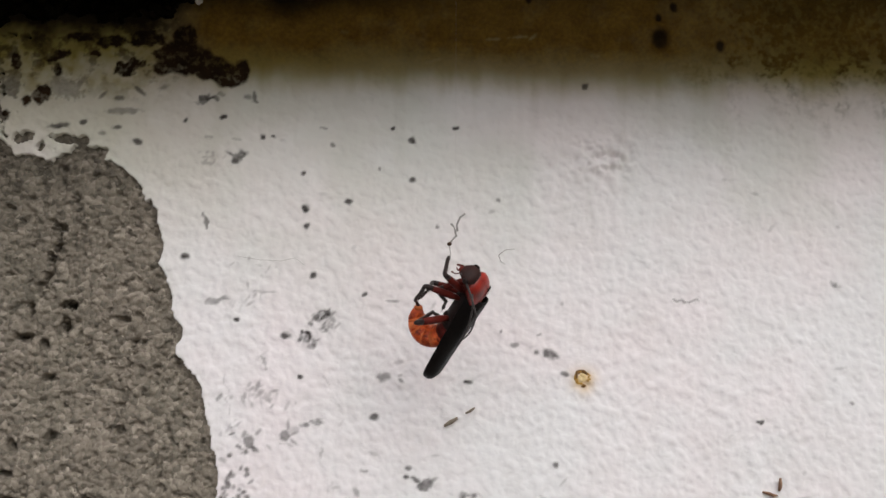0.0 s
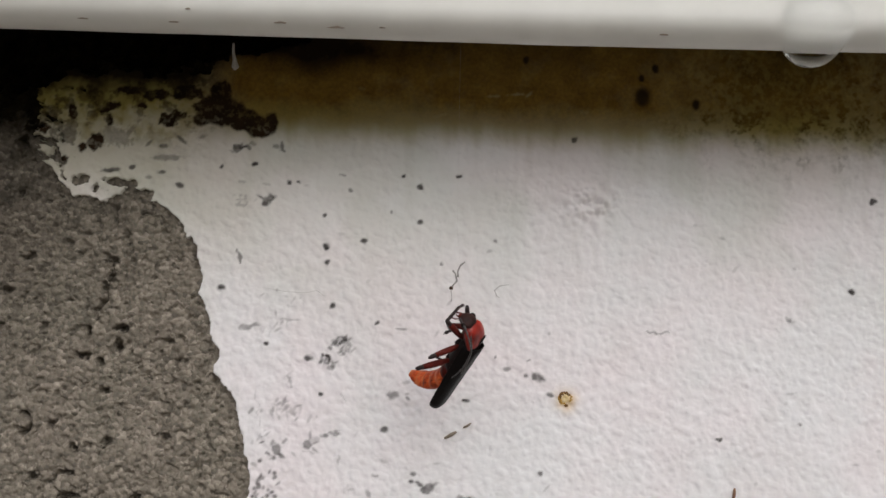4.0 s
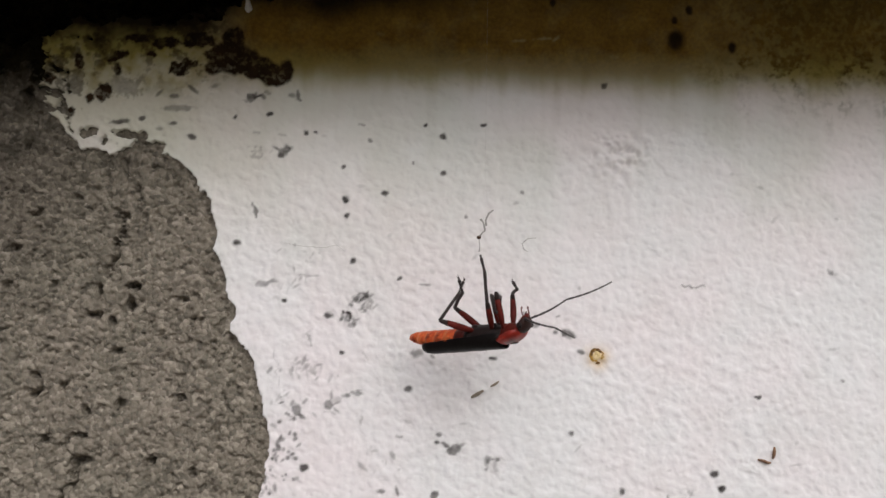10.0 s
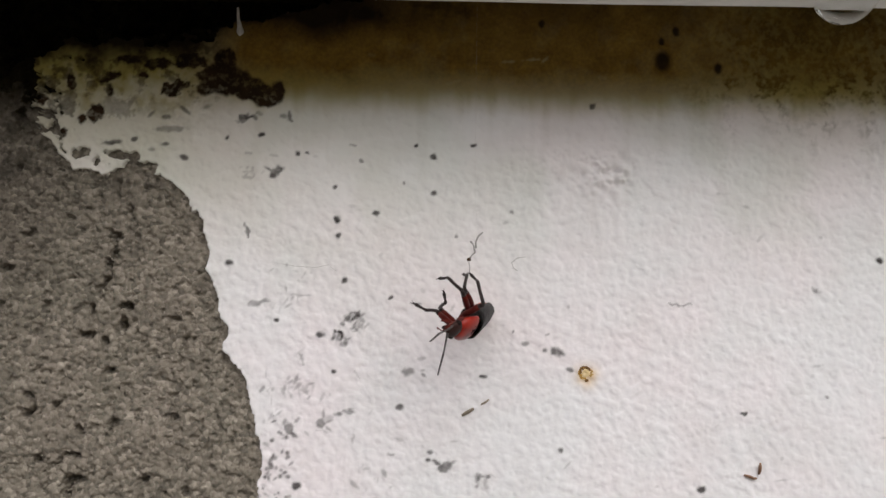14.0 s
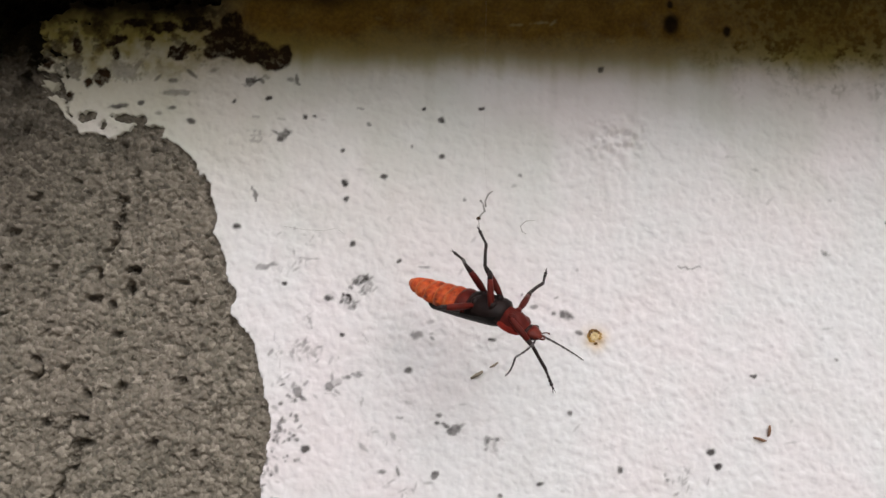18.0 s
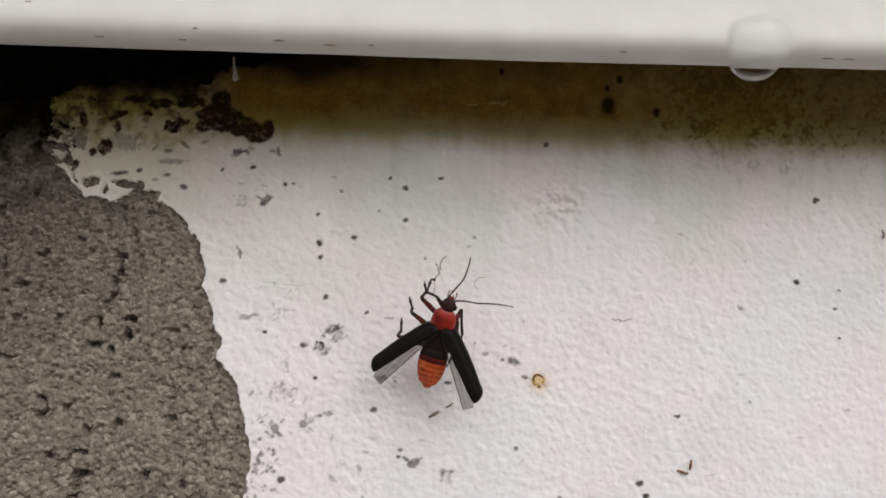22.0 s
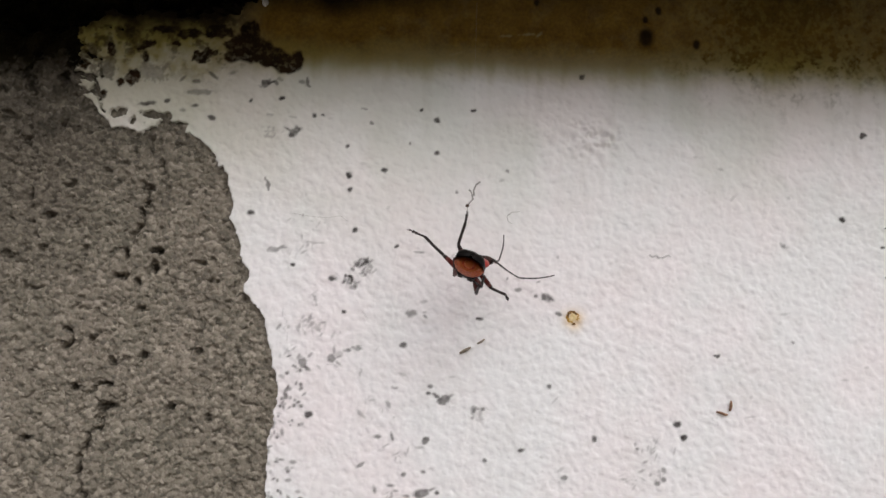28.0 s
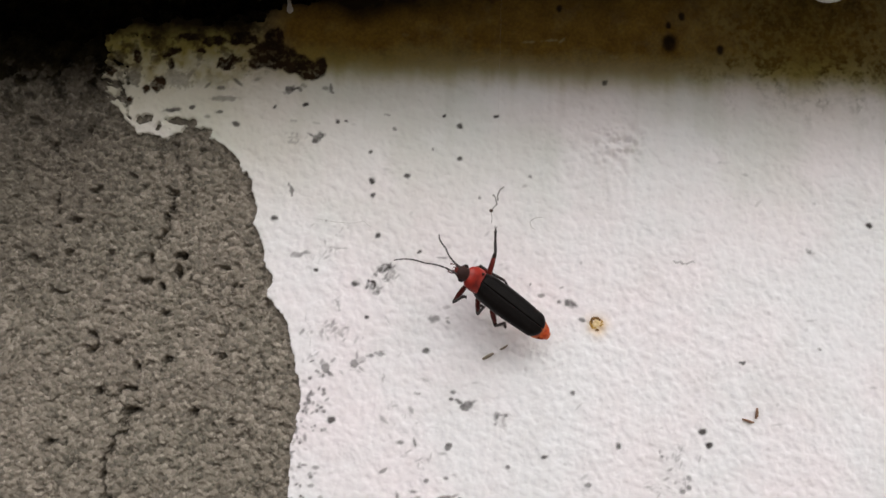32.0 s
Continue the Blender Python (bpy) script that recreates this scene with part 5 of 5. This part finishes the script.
key(14.5, (-11.43,-7.06,2.38), (-0.228,0.886,-0.402,-0.029), (-8,-15), (10,0), (0,0,0,0,0), 4,
    (6,11,-145,22,-101,-60,67,-53,57,-10,-133,38,-135,13,39,-13),
    (-149,-65,29,-74,163,-50,75,-38,-10,35,-101,73,-40,-1,-79,3))
key(15, (-11.10,-10.70,1.55), (-0.109,0.945,-0.304,-0.053), (11,-21), (22,24), (0,0,0,0,25), 1,
    (39,-56,-132,-10,-144,-77,-129,-48,77,21,-129,6,-132,-15,56,4),
    (-153,-9,77,-43,-153,-3,39,-9,-18,21,-40,48,-28,-15,-77,-15))
key(15.5, (-10.25,-7.88,1.39), (-0.098,0.948,-0.290,0.085), (7,-16), (5,24), (8,88,4,88,0), 1,
    (31,-50,-129,-18,-55,-79,-46,-85,-123,-85,81,-39,-110,-16,61,11),
    (-12,-22,-172,4,-154,-62,66,-22,18,7,-48,33,-25,-27,-73,-17))
key(17.5, (-10.25,-9.90,2.54), (-0.496,0.744,0.389,-0.222), (-2,0), (0,0), (0,0,0,0,0), 4,
    (145,-6,-20,25,152,6,-22,25,8,-16,178,5,-25,19,150,-24),
    (-124,-6,-60,2,-161,-11,14,22,7,20,159,-24,-30,-13,-180,-36))
key(18, (-10.29,-12.22,2.11), (-0.303,0.880,-0.365,0.014), (-1,23), (13,30), (0,0,0,0,0), 4,
    (10,45,8,70,-110,-59,-139,47,108,-25,-100,30,-108,6,-104,5),
    (-162,-59,-131,-20,124,-72,-145,11,82,-13,-160,52,-88,50,-85,53))
key(18.3, (-10.99,-11.03,3.55), (-0.260,0.866,-0.424,-0.055), (2,4), (10,15), (0,0,0,0,0), 4,
    (150,-30,12,-12,18,56,-155,61,54,12,-157,46,-138,-9,-146,49),
    (49,-80,-142,-12,-171,-18,45,-43,22,28,58,87,-9,41,-44,44))
key(18.5, (-11.78,-8.95,6.69), (-0.080,0.801,-0.592,-0.039), (-5,4), (5,0), (0,0,0,0,0), 4,
    (150,-30,12,-12,98,53,6,-15,47,16,170,-15,-131,4,36,17),
    (-171,-17,28,-26,108,5,26,-38,-1,3,-150,22,-20,27,-97,42))
key(18.8, (-11.02,-9.50,3.12), (-0.667,0.713,0.054,0.208), (-1,23), (5,0), (0,0,0,0,0), 4,
    (10,45,8,70,-110,-59,-139,47,108,-25,-100,30,-108,6,-104,5),
    (-29,-25,-100,28,124,-72,-145,11,82,-13,-160,52,-88,50,-85,53))
key(19, (-12.34,-12.08,2.25), (0.279,0.730,0.413,0.467), (4,-10), (15,0), (0,0,0,0,0), 0,
    (64,-19,13,-15,180,-36,-12,-17,-136,-25,-43,-20,82,26,-35,2),
    (67,60,-42,15,-70,-19,-44,26,19,-45,-21,-30,-17,-31,-8,-11))
key(19.2, (-10.02,-6.27,2.14), (-0.401,0.868,-0.289,0.046), (14,-13), (5,20), (0,0,0,0,0), 4,
    (150,-30,12,-12,37,-66,-161,55,66,-30,-145,33,-103,22,9,-61),
    (47,-77,-122,-52,-171,-44,132,-70,16,-32,-83,50,37,18,51,60))
key(19.5, (-11.26,-7.96,0.90), (0.354,0.682,-0.306,-0.562), (9,7), (25,0), (0,0,0,0,0), 2,
    (15,-21,-160,-43,36,-10,150,-9,123,9,66,10,176,-31,45,23),
    (151,-32,49,19,126,27,126,39,8,15,-103,-15,18,26,-131,-6))
key(20, (-10.59,-11.11,1.70), (0.016,0.904,-0.361,-0.231), (20,-2), (8,0), (0,0,0,0,0), 1,
    (-37,-12,-105,-37,133,-40,-159,-39,141,-24,-167,-8,-130,-19,-140,-49),
    (152,-63,-122,-19,-167,6,33,-8,35,18,-92,29,48,-5,-111,4))
key(20.5, (-14.57,-9.99,4.61), (-0.203,0.321,-0.925,0.001), (-20,-11), (15,0), (0,0,0,0,0), 4,
    (150,-30,12,-12,175,4,-68,-50,-159,-24,-49,-19,29,27,91,36),
    (-77,-40,144,-26,-143,-32,114,-9,-39,-27,108,-1,29,16,69,9))
key(21, (-13.08,-7.45,1.48), (0.499,0.099,-0.851,-0.131), (-27,-4), (12,0), (0,0,0,0,0), 3,
    (34,8,-48,-28,75,-9,-82,1,-154,12,-133,-5,20,-27,17,-29),
    (-72,-26,115,-19,-53,-20,143,16,-89,79,123,42,-38,33,37,41))
key(21.2, (-13.39,-9.50,0.79), (0.499,0.099,-0.851,-0.131), (-27,-4), (12,0), (0,0,0,0,0), 3,
    (34,8,-48,-28,75,-9,-82,1,-154,12,-133,-5,35,-29,35,-29),
    (-72,-26,115,-19,-53,-20,143,16,-89,79,123,42,-38,33,37,41))
key(21.5, (-12.78,-7.53,1.78), (0.556,-0.390,-0.416,-0.605), (-1,-33), (0,-15), (65,10,68,10,0), 0,
    (-3,19,4,17,65,-23,112,44,82,2,52,-18,-7,20,-3,-24),
    (-8,1,-145,73,-35,17,40,-76,22,-54,141,73,-63,-38,-92,47))
key(21.7, (-11.10,-9.50,3.79), (0.519,-0.704,-0.455,-0.165), (-1,-33), (0,-15), (95,10,0,0,0), 0,
    (-14,-19,-84,7,65,-23,112,44,82,2,52,-18,-7,20,-3,-24),
    (-8,1,-145,73,-35,17,40,-76,22,-54,141,73,-63,-38,-92,47))
key(22, (-11.42,-6.56,5.65), (0.534,0.572,-0.530,0.327), (-4,8), (14,-38), (42,8,41,8,0), 0,
    (65,-20,-19,46,66,2,-2,60,86,8,-12,54,47,-3,34,59),
    (-12,-22,-172,4,-8,-16,-178,5,-26,27,-7,48,-70,39,-86,-31))
key(22.15, (-13.70,-9.50,6.94), (-0.596,-0.217,0.362,-0.683), (-4,8), (30,0), (5,0,0,0,0), 0,
    (11,-11,-123,30,66,2,-2,60,86,8,-12,54,47,-3,34,59),
    (-12,-22,-172,4,-8,-16,-178,5,-26,27,-7,48,-70,39,-86,-31))
key(22.5, (-14.07,-8.16,7.59), (-0.102,0.577,0.713,0.385), (-12,10), (0,0), (0,0,0,0,0), 0,
    (7,25,160,-43,142,-15,22,49,156,-38,-13,38,153,-77,2,28),
    (-163,-47,4,52,-8,-16,-178,5,-44,49,178,-52,-38,-15,-116,-52))
key(23, (-10.58,-10.72,6.75), (0.216,0.930,-0.264,0.137), (17,0), (25,8), (0,0,0,0,0), 1,
    (58,-34,-136,-62,87,4,-107,-54,140,-11,-85,-25,-150,-30,-12,-12),
    (-157,-47,70,23,166,-44,67,-9,-4,-4,-65,-30,-69,12,-58,2))
key(23.5, (-13.84,-9.08,6.81), (0.170,0.813,0.529,0.177), (33,18), (0,-58), (0,0,0,0,0), 1,
    (153,4,-31,-26,157,2,-4,-30,177,-15,-5,-19,62,61,130,50),
    (-12,-22,-172,4,-8,-16,-178,5,32,1,97,13,-52,81,152,46))
key(23.7, (-12.78,-9.50,6.63), (0.170,0.813,0.529,0.177), (33,18), (0,-58), (0,0,0,0,0), 1,
    (153,4,-31,-26,119,57,-19,-57,177,-15,-5,-19,62,61,130,50),
    (-12,-22,-172,4,-8,-16,-178,5,32,1,97,13,-52,81,152,46))
key(24, (-13.55,-10.01,7.21), (-0.052,0.768,-0.638,0.008), (-15,-2), (0,0), (0,0,0,0,0), 3,
    (28,-26,-178,-11,36,-45,-137,-24,15,2,167,15,-30,-27,170,-22),
    (-5,-23,179,-31,-8,-16,-178,5,-3,32,-148,28,14,35,-150,28))
key(24.2, (-15.73,-9.50,9.77), (0.303,0.451,-0.821,0.177), (-27,-7), (80,0), (0,0,0,0,0), 3,
    (103,-19,-57,36,12,-22,172,4,8,-16,178,5,-48,-25,176,13),
    (-57,19,172,-30,-44,8,153,-32,2,-37,46,-49,-25,-47,-166,-69))
key(24.5, (-14.25,-8.94,11.30), (0.303,0.451,-0.821,0.177), (-27,-7), (80,0), (0,0,0,0,0), 3,
    (103,-19,-57,36,12,-22,172,4,8,-16,178,5,-68,15,151,16),
    (-57,19,172,-30,-44,8,153,-32,2,-37,46,-49,-25,-47,-166,-69))
key(25, (-10.69,-9.94,1.53), (-0.156,0.918,-0.346,0.114), (1,-21), (35,0), (0,0,0,0,25), 1,
    (-9,-44,-132,34,-64,-63,-110,-59,14,-63,-159,-56,-68,-8,-104,0),
    (-75,-10,52,1,165,-68,68,-8,-31,21,-59,29,-33,14,-68,7))
key(25.5, (-11.43,-10.55,1.57), (-0.163,0.901,-0.355,0.187), (20,-16), (25,0), (0,0,0,0,0), 1,
    (-51,-40,-115,-8,-61,-62,-94,-47,92,-56,-161,-35,8,16,-118,35),
    (-12,-22,-172,4,-8,-16,-178,5,67,32,-142,31,56,21,-125,25))
key(26, (-14.10,-9.42,3.62), (0.053,0.551,0.805,0.215), (-12,5), (10,-42), (0,0,0,0,0), 1,
    (9,2,-173,-27,-167,-50,45,-12,71,1,-4,2,-83,32,-6,24),
    (115,8,29,-5,-8,-16,-178,5,2,-27,-139,-26,54,65,-155,13))
key(26.3, (-15.28,-9.50,5.27), (0.033,0.182,-0.982,-0.035), (-12,5), (25,0), (0,0,0,0,0), 1,
    (9,2,-173,-27,35,-44,-149,-15,71,1,-4,2,-83,32,-6,24),
    (115,8,29,-5,-8,-16,-178,5,2,-27,-139,-26,54,65,-155,13))
key(26.5, (-13.62,-10.15,4.72), (0.066,-0.389,0.894,0.213), (-5,2), (15,0), (0,0,0,0,0), 4,
    (150,-30,12,-12,155,4,-46,-36,8,-16,178,5,-3,-45,130,-16),
    (-37,-58,141,-3,-40,-42,123,19,-45,29,139,71,-46,4,160,50))
key(28.5, (-11.72,-5.79,4.22), (0.717,0.242,-0.038,0.652), (-39,35), (0,-58), (0,0,0,0,0), 0,
    (72,51,-176,38,31,14,120,18,5,-5,178,23,-45,-3,-135,-4),
    (-16,6,175,19,-8,-16,-178,5,-17,0,175,21,-98,-15,-120,8))
key(28.7, (-12.41,-9.50,5.33), (0.719,0.103,-0.280,0.628), (-39,35), (0,-40), (0,0,0,0,0), 0,
    (29,-10,-123,56,31,14,120,18,5,-5,178,23,-45,-3,-135,-4),
    (-16,6,175,19,-8,-16,-178,5,-17,0,175,21,-98,-15,-120,8))
key(29, (-13.12,-9.84,5.19), (0.432,0.447,-0.763,-0.179), (-27,-32), (100,12), (0,0,0,0,0), 0,
    (-8,2,129,-35,12,-22,172,4,8,-16,178,5,-60,-10,165,-57),
    (-72,11,166,-29,-82,-18,111,-35,-26,-64,144,-70,-64,-46,-166,-42))
key(29.5, (-11.41,-9.50,5.43), (0.175,0.704,-0.653,0.215), (-8,-4), (5,0), (0,0,0,0,0), 0,
    (33,16,-134,-57,144,-40,-13,41,157,-16,-1,29,-121,-41,22,31),
    (-156,-18,23,36,-8,-16,-178,5,-8,-41,-5,-69,-25,-9,-81,-32))
key(30, (-11.71,-11.77,3.84), (0.790,0.233,0.004,0.568), (-40,25), (0,-58), (0,0,0,0,0), 1,
    (74,67,51,15,4,78,26,21,44,42,-7,-12,-22,10,-21,-45),
    (100,13,23,-16,-8,-16,-178,5,-77,25,-44,16,-19,-24,-20,-12))
key(30.5, (-12.18,-11.32,4.32), (0.778,0.192,-0.023,0.598), (-40,24), (0,-58), (0,0,0,0,0), 1,
    (79,66,43,40,77,68,1,31,28,21,-6,-16,-20,-28,-143,-19),
    (-12,-22,-172,4,-8,-16,-178,5,-36,-7,-7,-2,-88,-12,-52,-5))
key(30.7, (-11.13,-9.50,6.55), (-0.163,-0.839,0.503,0.124), (-40,24), (0,-30), (0,0,0,0,0), 1,
    (79,66,43,40,-34,42,135,-46,28,21,-6,-16,-20,-28,-143,-19),
    (-12,-22,-172,4,-8,-16,-178,5,-36,-7,-7,-2,-88,-12,-52,-5))
key(31, (-9.48,-9.12,6.04), (0.153,0.951,-0.270,0.005), (40,-16), (30,14), (0,0,0,0,20), 0,
    (80,0,-153,-52,103,7,-114,-57,141,2,27,17,134,-31,159,-41),
    (130,-37,50,37,-8,-16,-178,5,82,-43,-159,-60,39,-11,-69,-43))
key(31.2, (-9.00,-9.50,8.20), (-0.131,-0.907,0.230,-0.326), (40,-16), (30,10), (0,0,0,0,20), 0,
    (32,-19,-165,-11,103,7,-114,-57,141,2,27,17,134,-31,159,-41),
    (130,-37,50,37,-8,-16,-178,5,82,-43,-159,-60,39,-11,-69,-43))
key(31.5, (-11.61,-8.80,8.74), (0.266,0.691,-0.653,0.156), (8,-11), (5,0), (0,0,0,0,0), -1,
    (129,-18,-26,52,135,-35,-20,50,144,0,-13,29,-125,-32,27,55),
    (-129,-49,18,53,-8,-16,-178,5,15,-23,77,-62,1,-13,-127,-77))
key(31.7, (-14.93,-9.50,5.57), (0.210,0.419,-0.883,-0.038), (8,-11), (30,0), (0,0,0,0,0), -1,
    (129,-18,-26,52,135,-35,-20,50,144,0,-13,29,-125,-32,27,55),
    (-129,-49,18,53,-8,-16,-178,5,15,-23,77,-62,1,-13,-127,-77))
key(32, (-13.15,-5.38,3.64), (-0.139,-0.276,0.660,-0.685), (14,30), (14,10), (0,0,0,0,10), 4,
    (98,-46,-98,82,137,-44,-13,75,151,-44,58,86,-120,-54,90,73),
    (-68,10,-27,60,-15,-15,175,3,17,-8,35,35,-5,42,5,67))


REST = [Vector((0.35, 0.75 if k < 3 else -0.75, -0.55)).normalized() if k < 6 else Vector((0.9, 0.35 if k == 6 else -0.35, 0.1)).normalized() for k in range(8)]


def aim(k, way):
    """The turn that lays limb k along a way, without needless twist."""
    x = Vector((1, 0, 0))
    return REST[k].rotation_difference(way) @ x.rotation_difference(REST[k])


def stance(t):
    """The stance at t, gliding through the keyed ones."""
    times = [k[0] for k in STANCES]
    i = min(max(0, int(np.searchsorted(times, t, side="right")) - 1), len(STANCES) - 2)
    a, b = STANCES[i], STANCES[i + 1]
    p, n = STANCES[max(i - 1, 0)], STANCES[min(i + 2, len(STANCES) - 1)]
    h = b[0] - a[0]
    s = (t - a[0]) / h
    h00, h10, h01, h11 = 2 * s ** 3 - 3 * s * s + 1, s ** 3 - 2 * s * s + s, -2 * s ** 3 + 3 * s * s, s ** 3 - s * s
    out = []
    for c in (1, 2):
        va, vb, vp, vn = a[c].copy(), b[c].copy(), p[c].copy(), n[c].copy()
        if c == 1:
            for q in (vb, vp, vn):
                if np.dot(q[3:7], va[3:7]) < 0:
                    q[3:7] *= -1
        ma = (vb - vp) / (b[0] - p[0]) * h * 0.6 if p is not a else 0 * va
        mb = (vn - va) / (n[0] - a[0]) * h * 0.6 if n is not b else 0 * va
        out.append(h00 * va + h10 * ma + h01 * vb + h11 * mb)
    return out[0], out[1], a[3], b[3], s


def beetle_poses(t, steady=True):
    """The pose of the beetle and its limbs; between two stances the foot that holds the silk stays on it."""
    body, ways, hold_a, hold_b, s = stance(t)
    x, y, z = body[:3]
    q = body[3:7] / np.linalg.norm(body[3:7])
    from_q = Euler((0, 0, 0)).to_quaternion()
    from_q.w, from_q.x, from_q.y, from_q.z = q
    turn = from_q.to_matrix()
    neck = pose(0, 0, 0, 0, -body[8], body[7])
    limbs, tips = [], []
    for k in range(8):
        u = Vector(ways[6 * k:6 * k + 3]).normalized()
        v = Vector(ways[6 * k + 3:6 * k + 6]).normalized()
        root = Vector(ROOTS[k])
        if k in (0, 3):
            root = neck @ root
        elif k > 5:
            root = (neck @ pose(2.3, 0, 0.2, 0, body[15] - 0.25 * body[8])) @ Vector((1.1, 0.86 * root.y, 0.05))
        limbs.append((root, u, v))
        tips.append(root + u * SPANS[k][0] + v * SPANS[k][1])
    where = Vector((x, y, z))
    if steady and hold_a >= 0 and hold_b >= 0:
        times = [k[0] for k in STANCES]
        i = min(max(0, int(np.searchsorted(times, t, side="right")) - 1), len(STANCES) - 2)
        pull = Vector((0, 0, 0))
        for hold, at_key, weight in ((hold_a, i, 1 - s), (hold_b, i + 1, s)):
            pull += weight * (HOLD + foot_slip(STANCES[at_key]) - (Vector((x, y, z)) + turn @ tips[hold]))
        where += pull * min(1, 1.6 / max(pull.length, 0.01))
    low = max((where + turn @ Vector(p))[1] for p in ((-8.2, 0, 0), (4.2, 0, 0), (0, 1.6, 0), (0, -1.6, 0), (0, 0, -1), (0, 0, 1), (-4, 1.6, 0), (-4, -1.6, 0)))
    if low > -1.2:
        where[1] -= low + 1.2
    return where, from_q, neck, body, limbs


def foot_slip(k):
    """How far the holding foot of a stance is off the silk's end."""
    place, hold, ways = Vector(k[1][:3]), k[3], k[2]
    if hold not in (0, 1, 2, 3, 4, 5):
        return Vector((0, 0, 0))
    q = Euler((0, 0, 0)).to_quaternion()
    q.w, q.x, q.y, q.z = k[1][3:7] / np.linalg.norm(k[1][3:7])
    root = Vector(ROOTS[hold])
    if hold in (0, 3):
        root = pose(0, 0, 0, 0, -k[1][8], k[1][7]) @ root
    u, v = Vector(ways[6 * hold:6 * hold + 3]), Vector(ways[6 * hold + 3:6 * hold + 6])
    return place + q.to_matrix() @ (root + u.normalized() * SPANS[hold][0] + v.normalized() * SPANS[hold][1]) - HOLD


def arched(way, outward):
    """The turn that lays a feeler along a way with its bow outward."""
    y = outward.cross(way).normalized()
    return Matrix((way, y, way.cross(y))).transposed().to_quaternion()


def motions():
    rows, sways = {}, {}
    times = [round(0.1 * i, 1) for i in range(321)]

    def put(ob, t, m):
        rows.setdefault(ob.name, (ob, []))[1].append((t, m))

    for t in times:
        where, q, neck, body, limbs = beetle_poses(t)
        put(BEETLE, t, Matrix.LocRotScale((where.x * MM, where.y * MM, RING + where.z * MM), q, None))
        put(PIECES["prothorax"], t, neck)
        put(PIECES["head"], t, neck @ pose(2.3 * MM, 0, 0.2 * MM, 0, body[15] - 0.25 * body[8]))
        curl, stretch, out_l, lift_l, out_r, lift_r = body[9:15]
        m = pose(-2.5 * MM, 0, -0.15 * MM)
        for k, seg in enumerate(PIECES["belly"]):
            share = (0.02, 0.06, 0.13, 0.20, 0.22, 0.20, 0.17)[k]
            m = m @ pose(0, 0, 0, 0, -curl * share, 0)
            put(seg, t, m)
            m = m @ pose(-0.93 * MM * (1 + 0.01 * stretch), 0, 0)
        for i, (s, out, lift) in enumerate(((1, out_l, lift_l), (-1, out_r, lift_r))):
            put(PIECES["cases"][i], t, pose(0, 0.3 * s * MM, 0.62 * MM, 0, lift, -s * out))
            spread = min(1, max(0, (out + lift) / 60))
            roll = s * min(70, max(0, lift - 20) * 1.2)
            put(PIECES["wings"][i], t, pose((1.2 - 1.7 * spread) * MM, 0.25 * s * MM, (0.52 + 0.03 * s) * MM, roll, 0.3 * lift, s * (8 * (1 - spread) - 0.8 * out)))
        for k, (root, u, v) in enumerate(limbs):
            a, b = aim(k, u), aim(k, v)
            if k > 5:
                bend = (u - v) + 0.25 * Vector((0, 0, 1))
                sways[k] = bend if k not in sways else 0.6 * sways[k] + 0.4 * bend
                a, b = arched(u, sways[k]), arched(v, sways[k])
            put(PIECES["upper"][k], t, Matrix.LocRotScale(root * MM, a, None))
            put(PIECES["lower"][k], t, Matrix.LocRotScale((SPANS[k][0] * MM, 0, 0), a.inverted() @ b, None))
    for ob, path in rows.values():
        walk(ob, path)


motions()
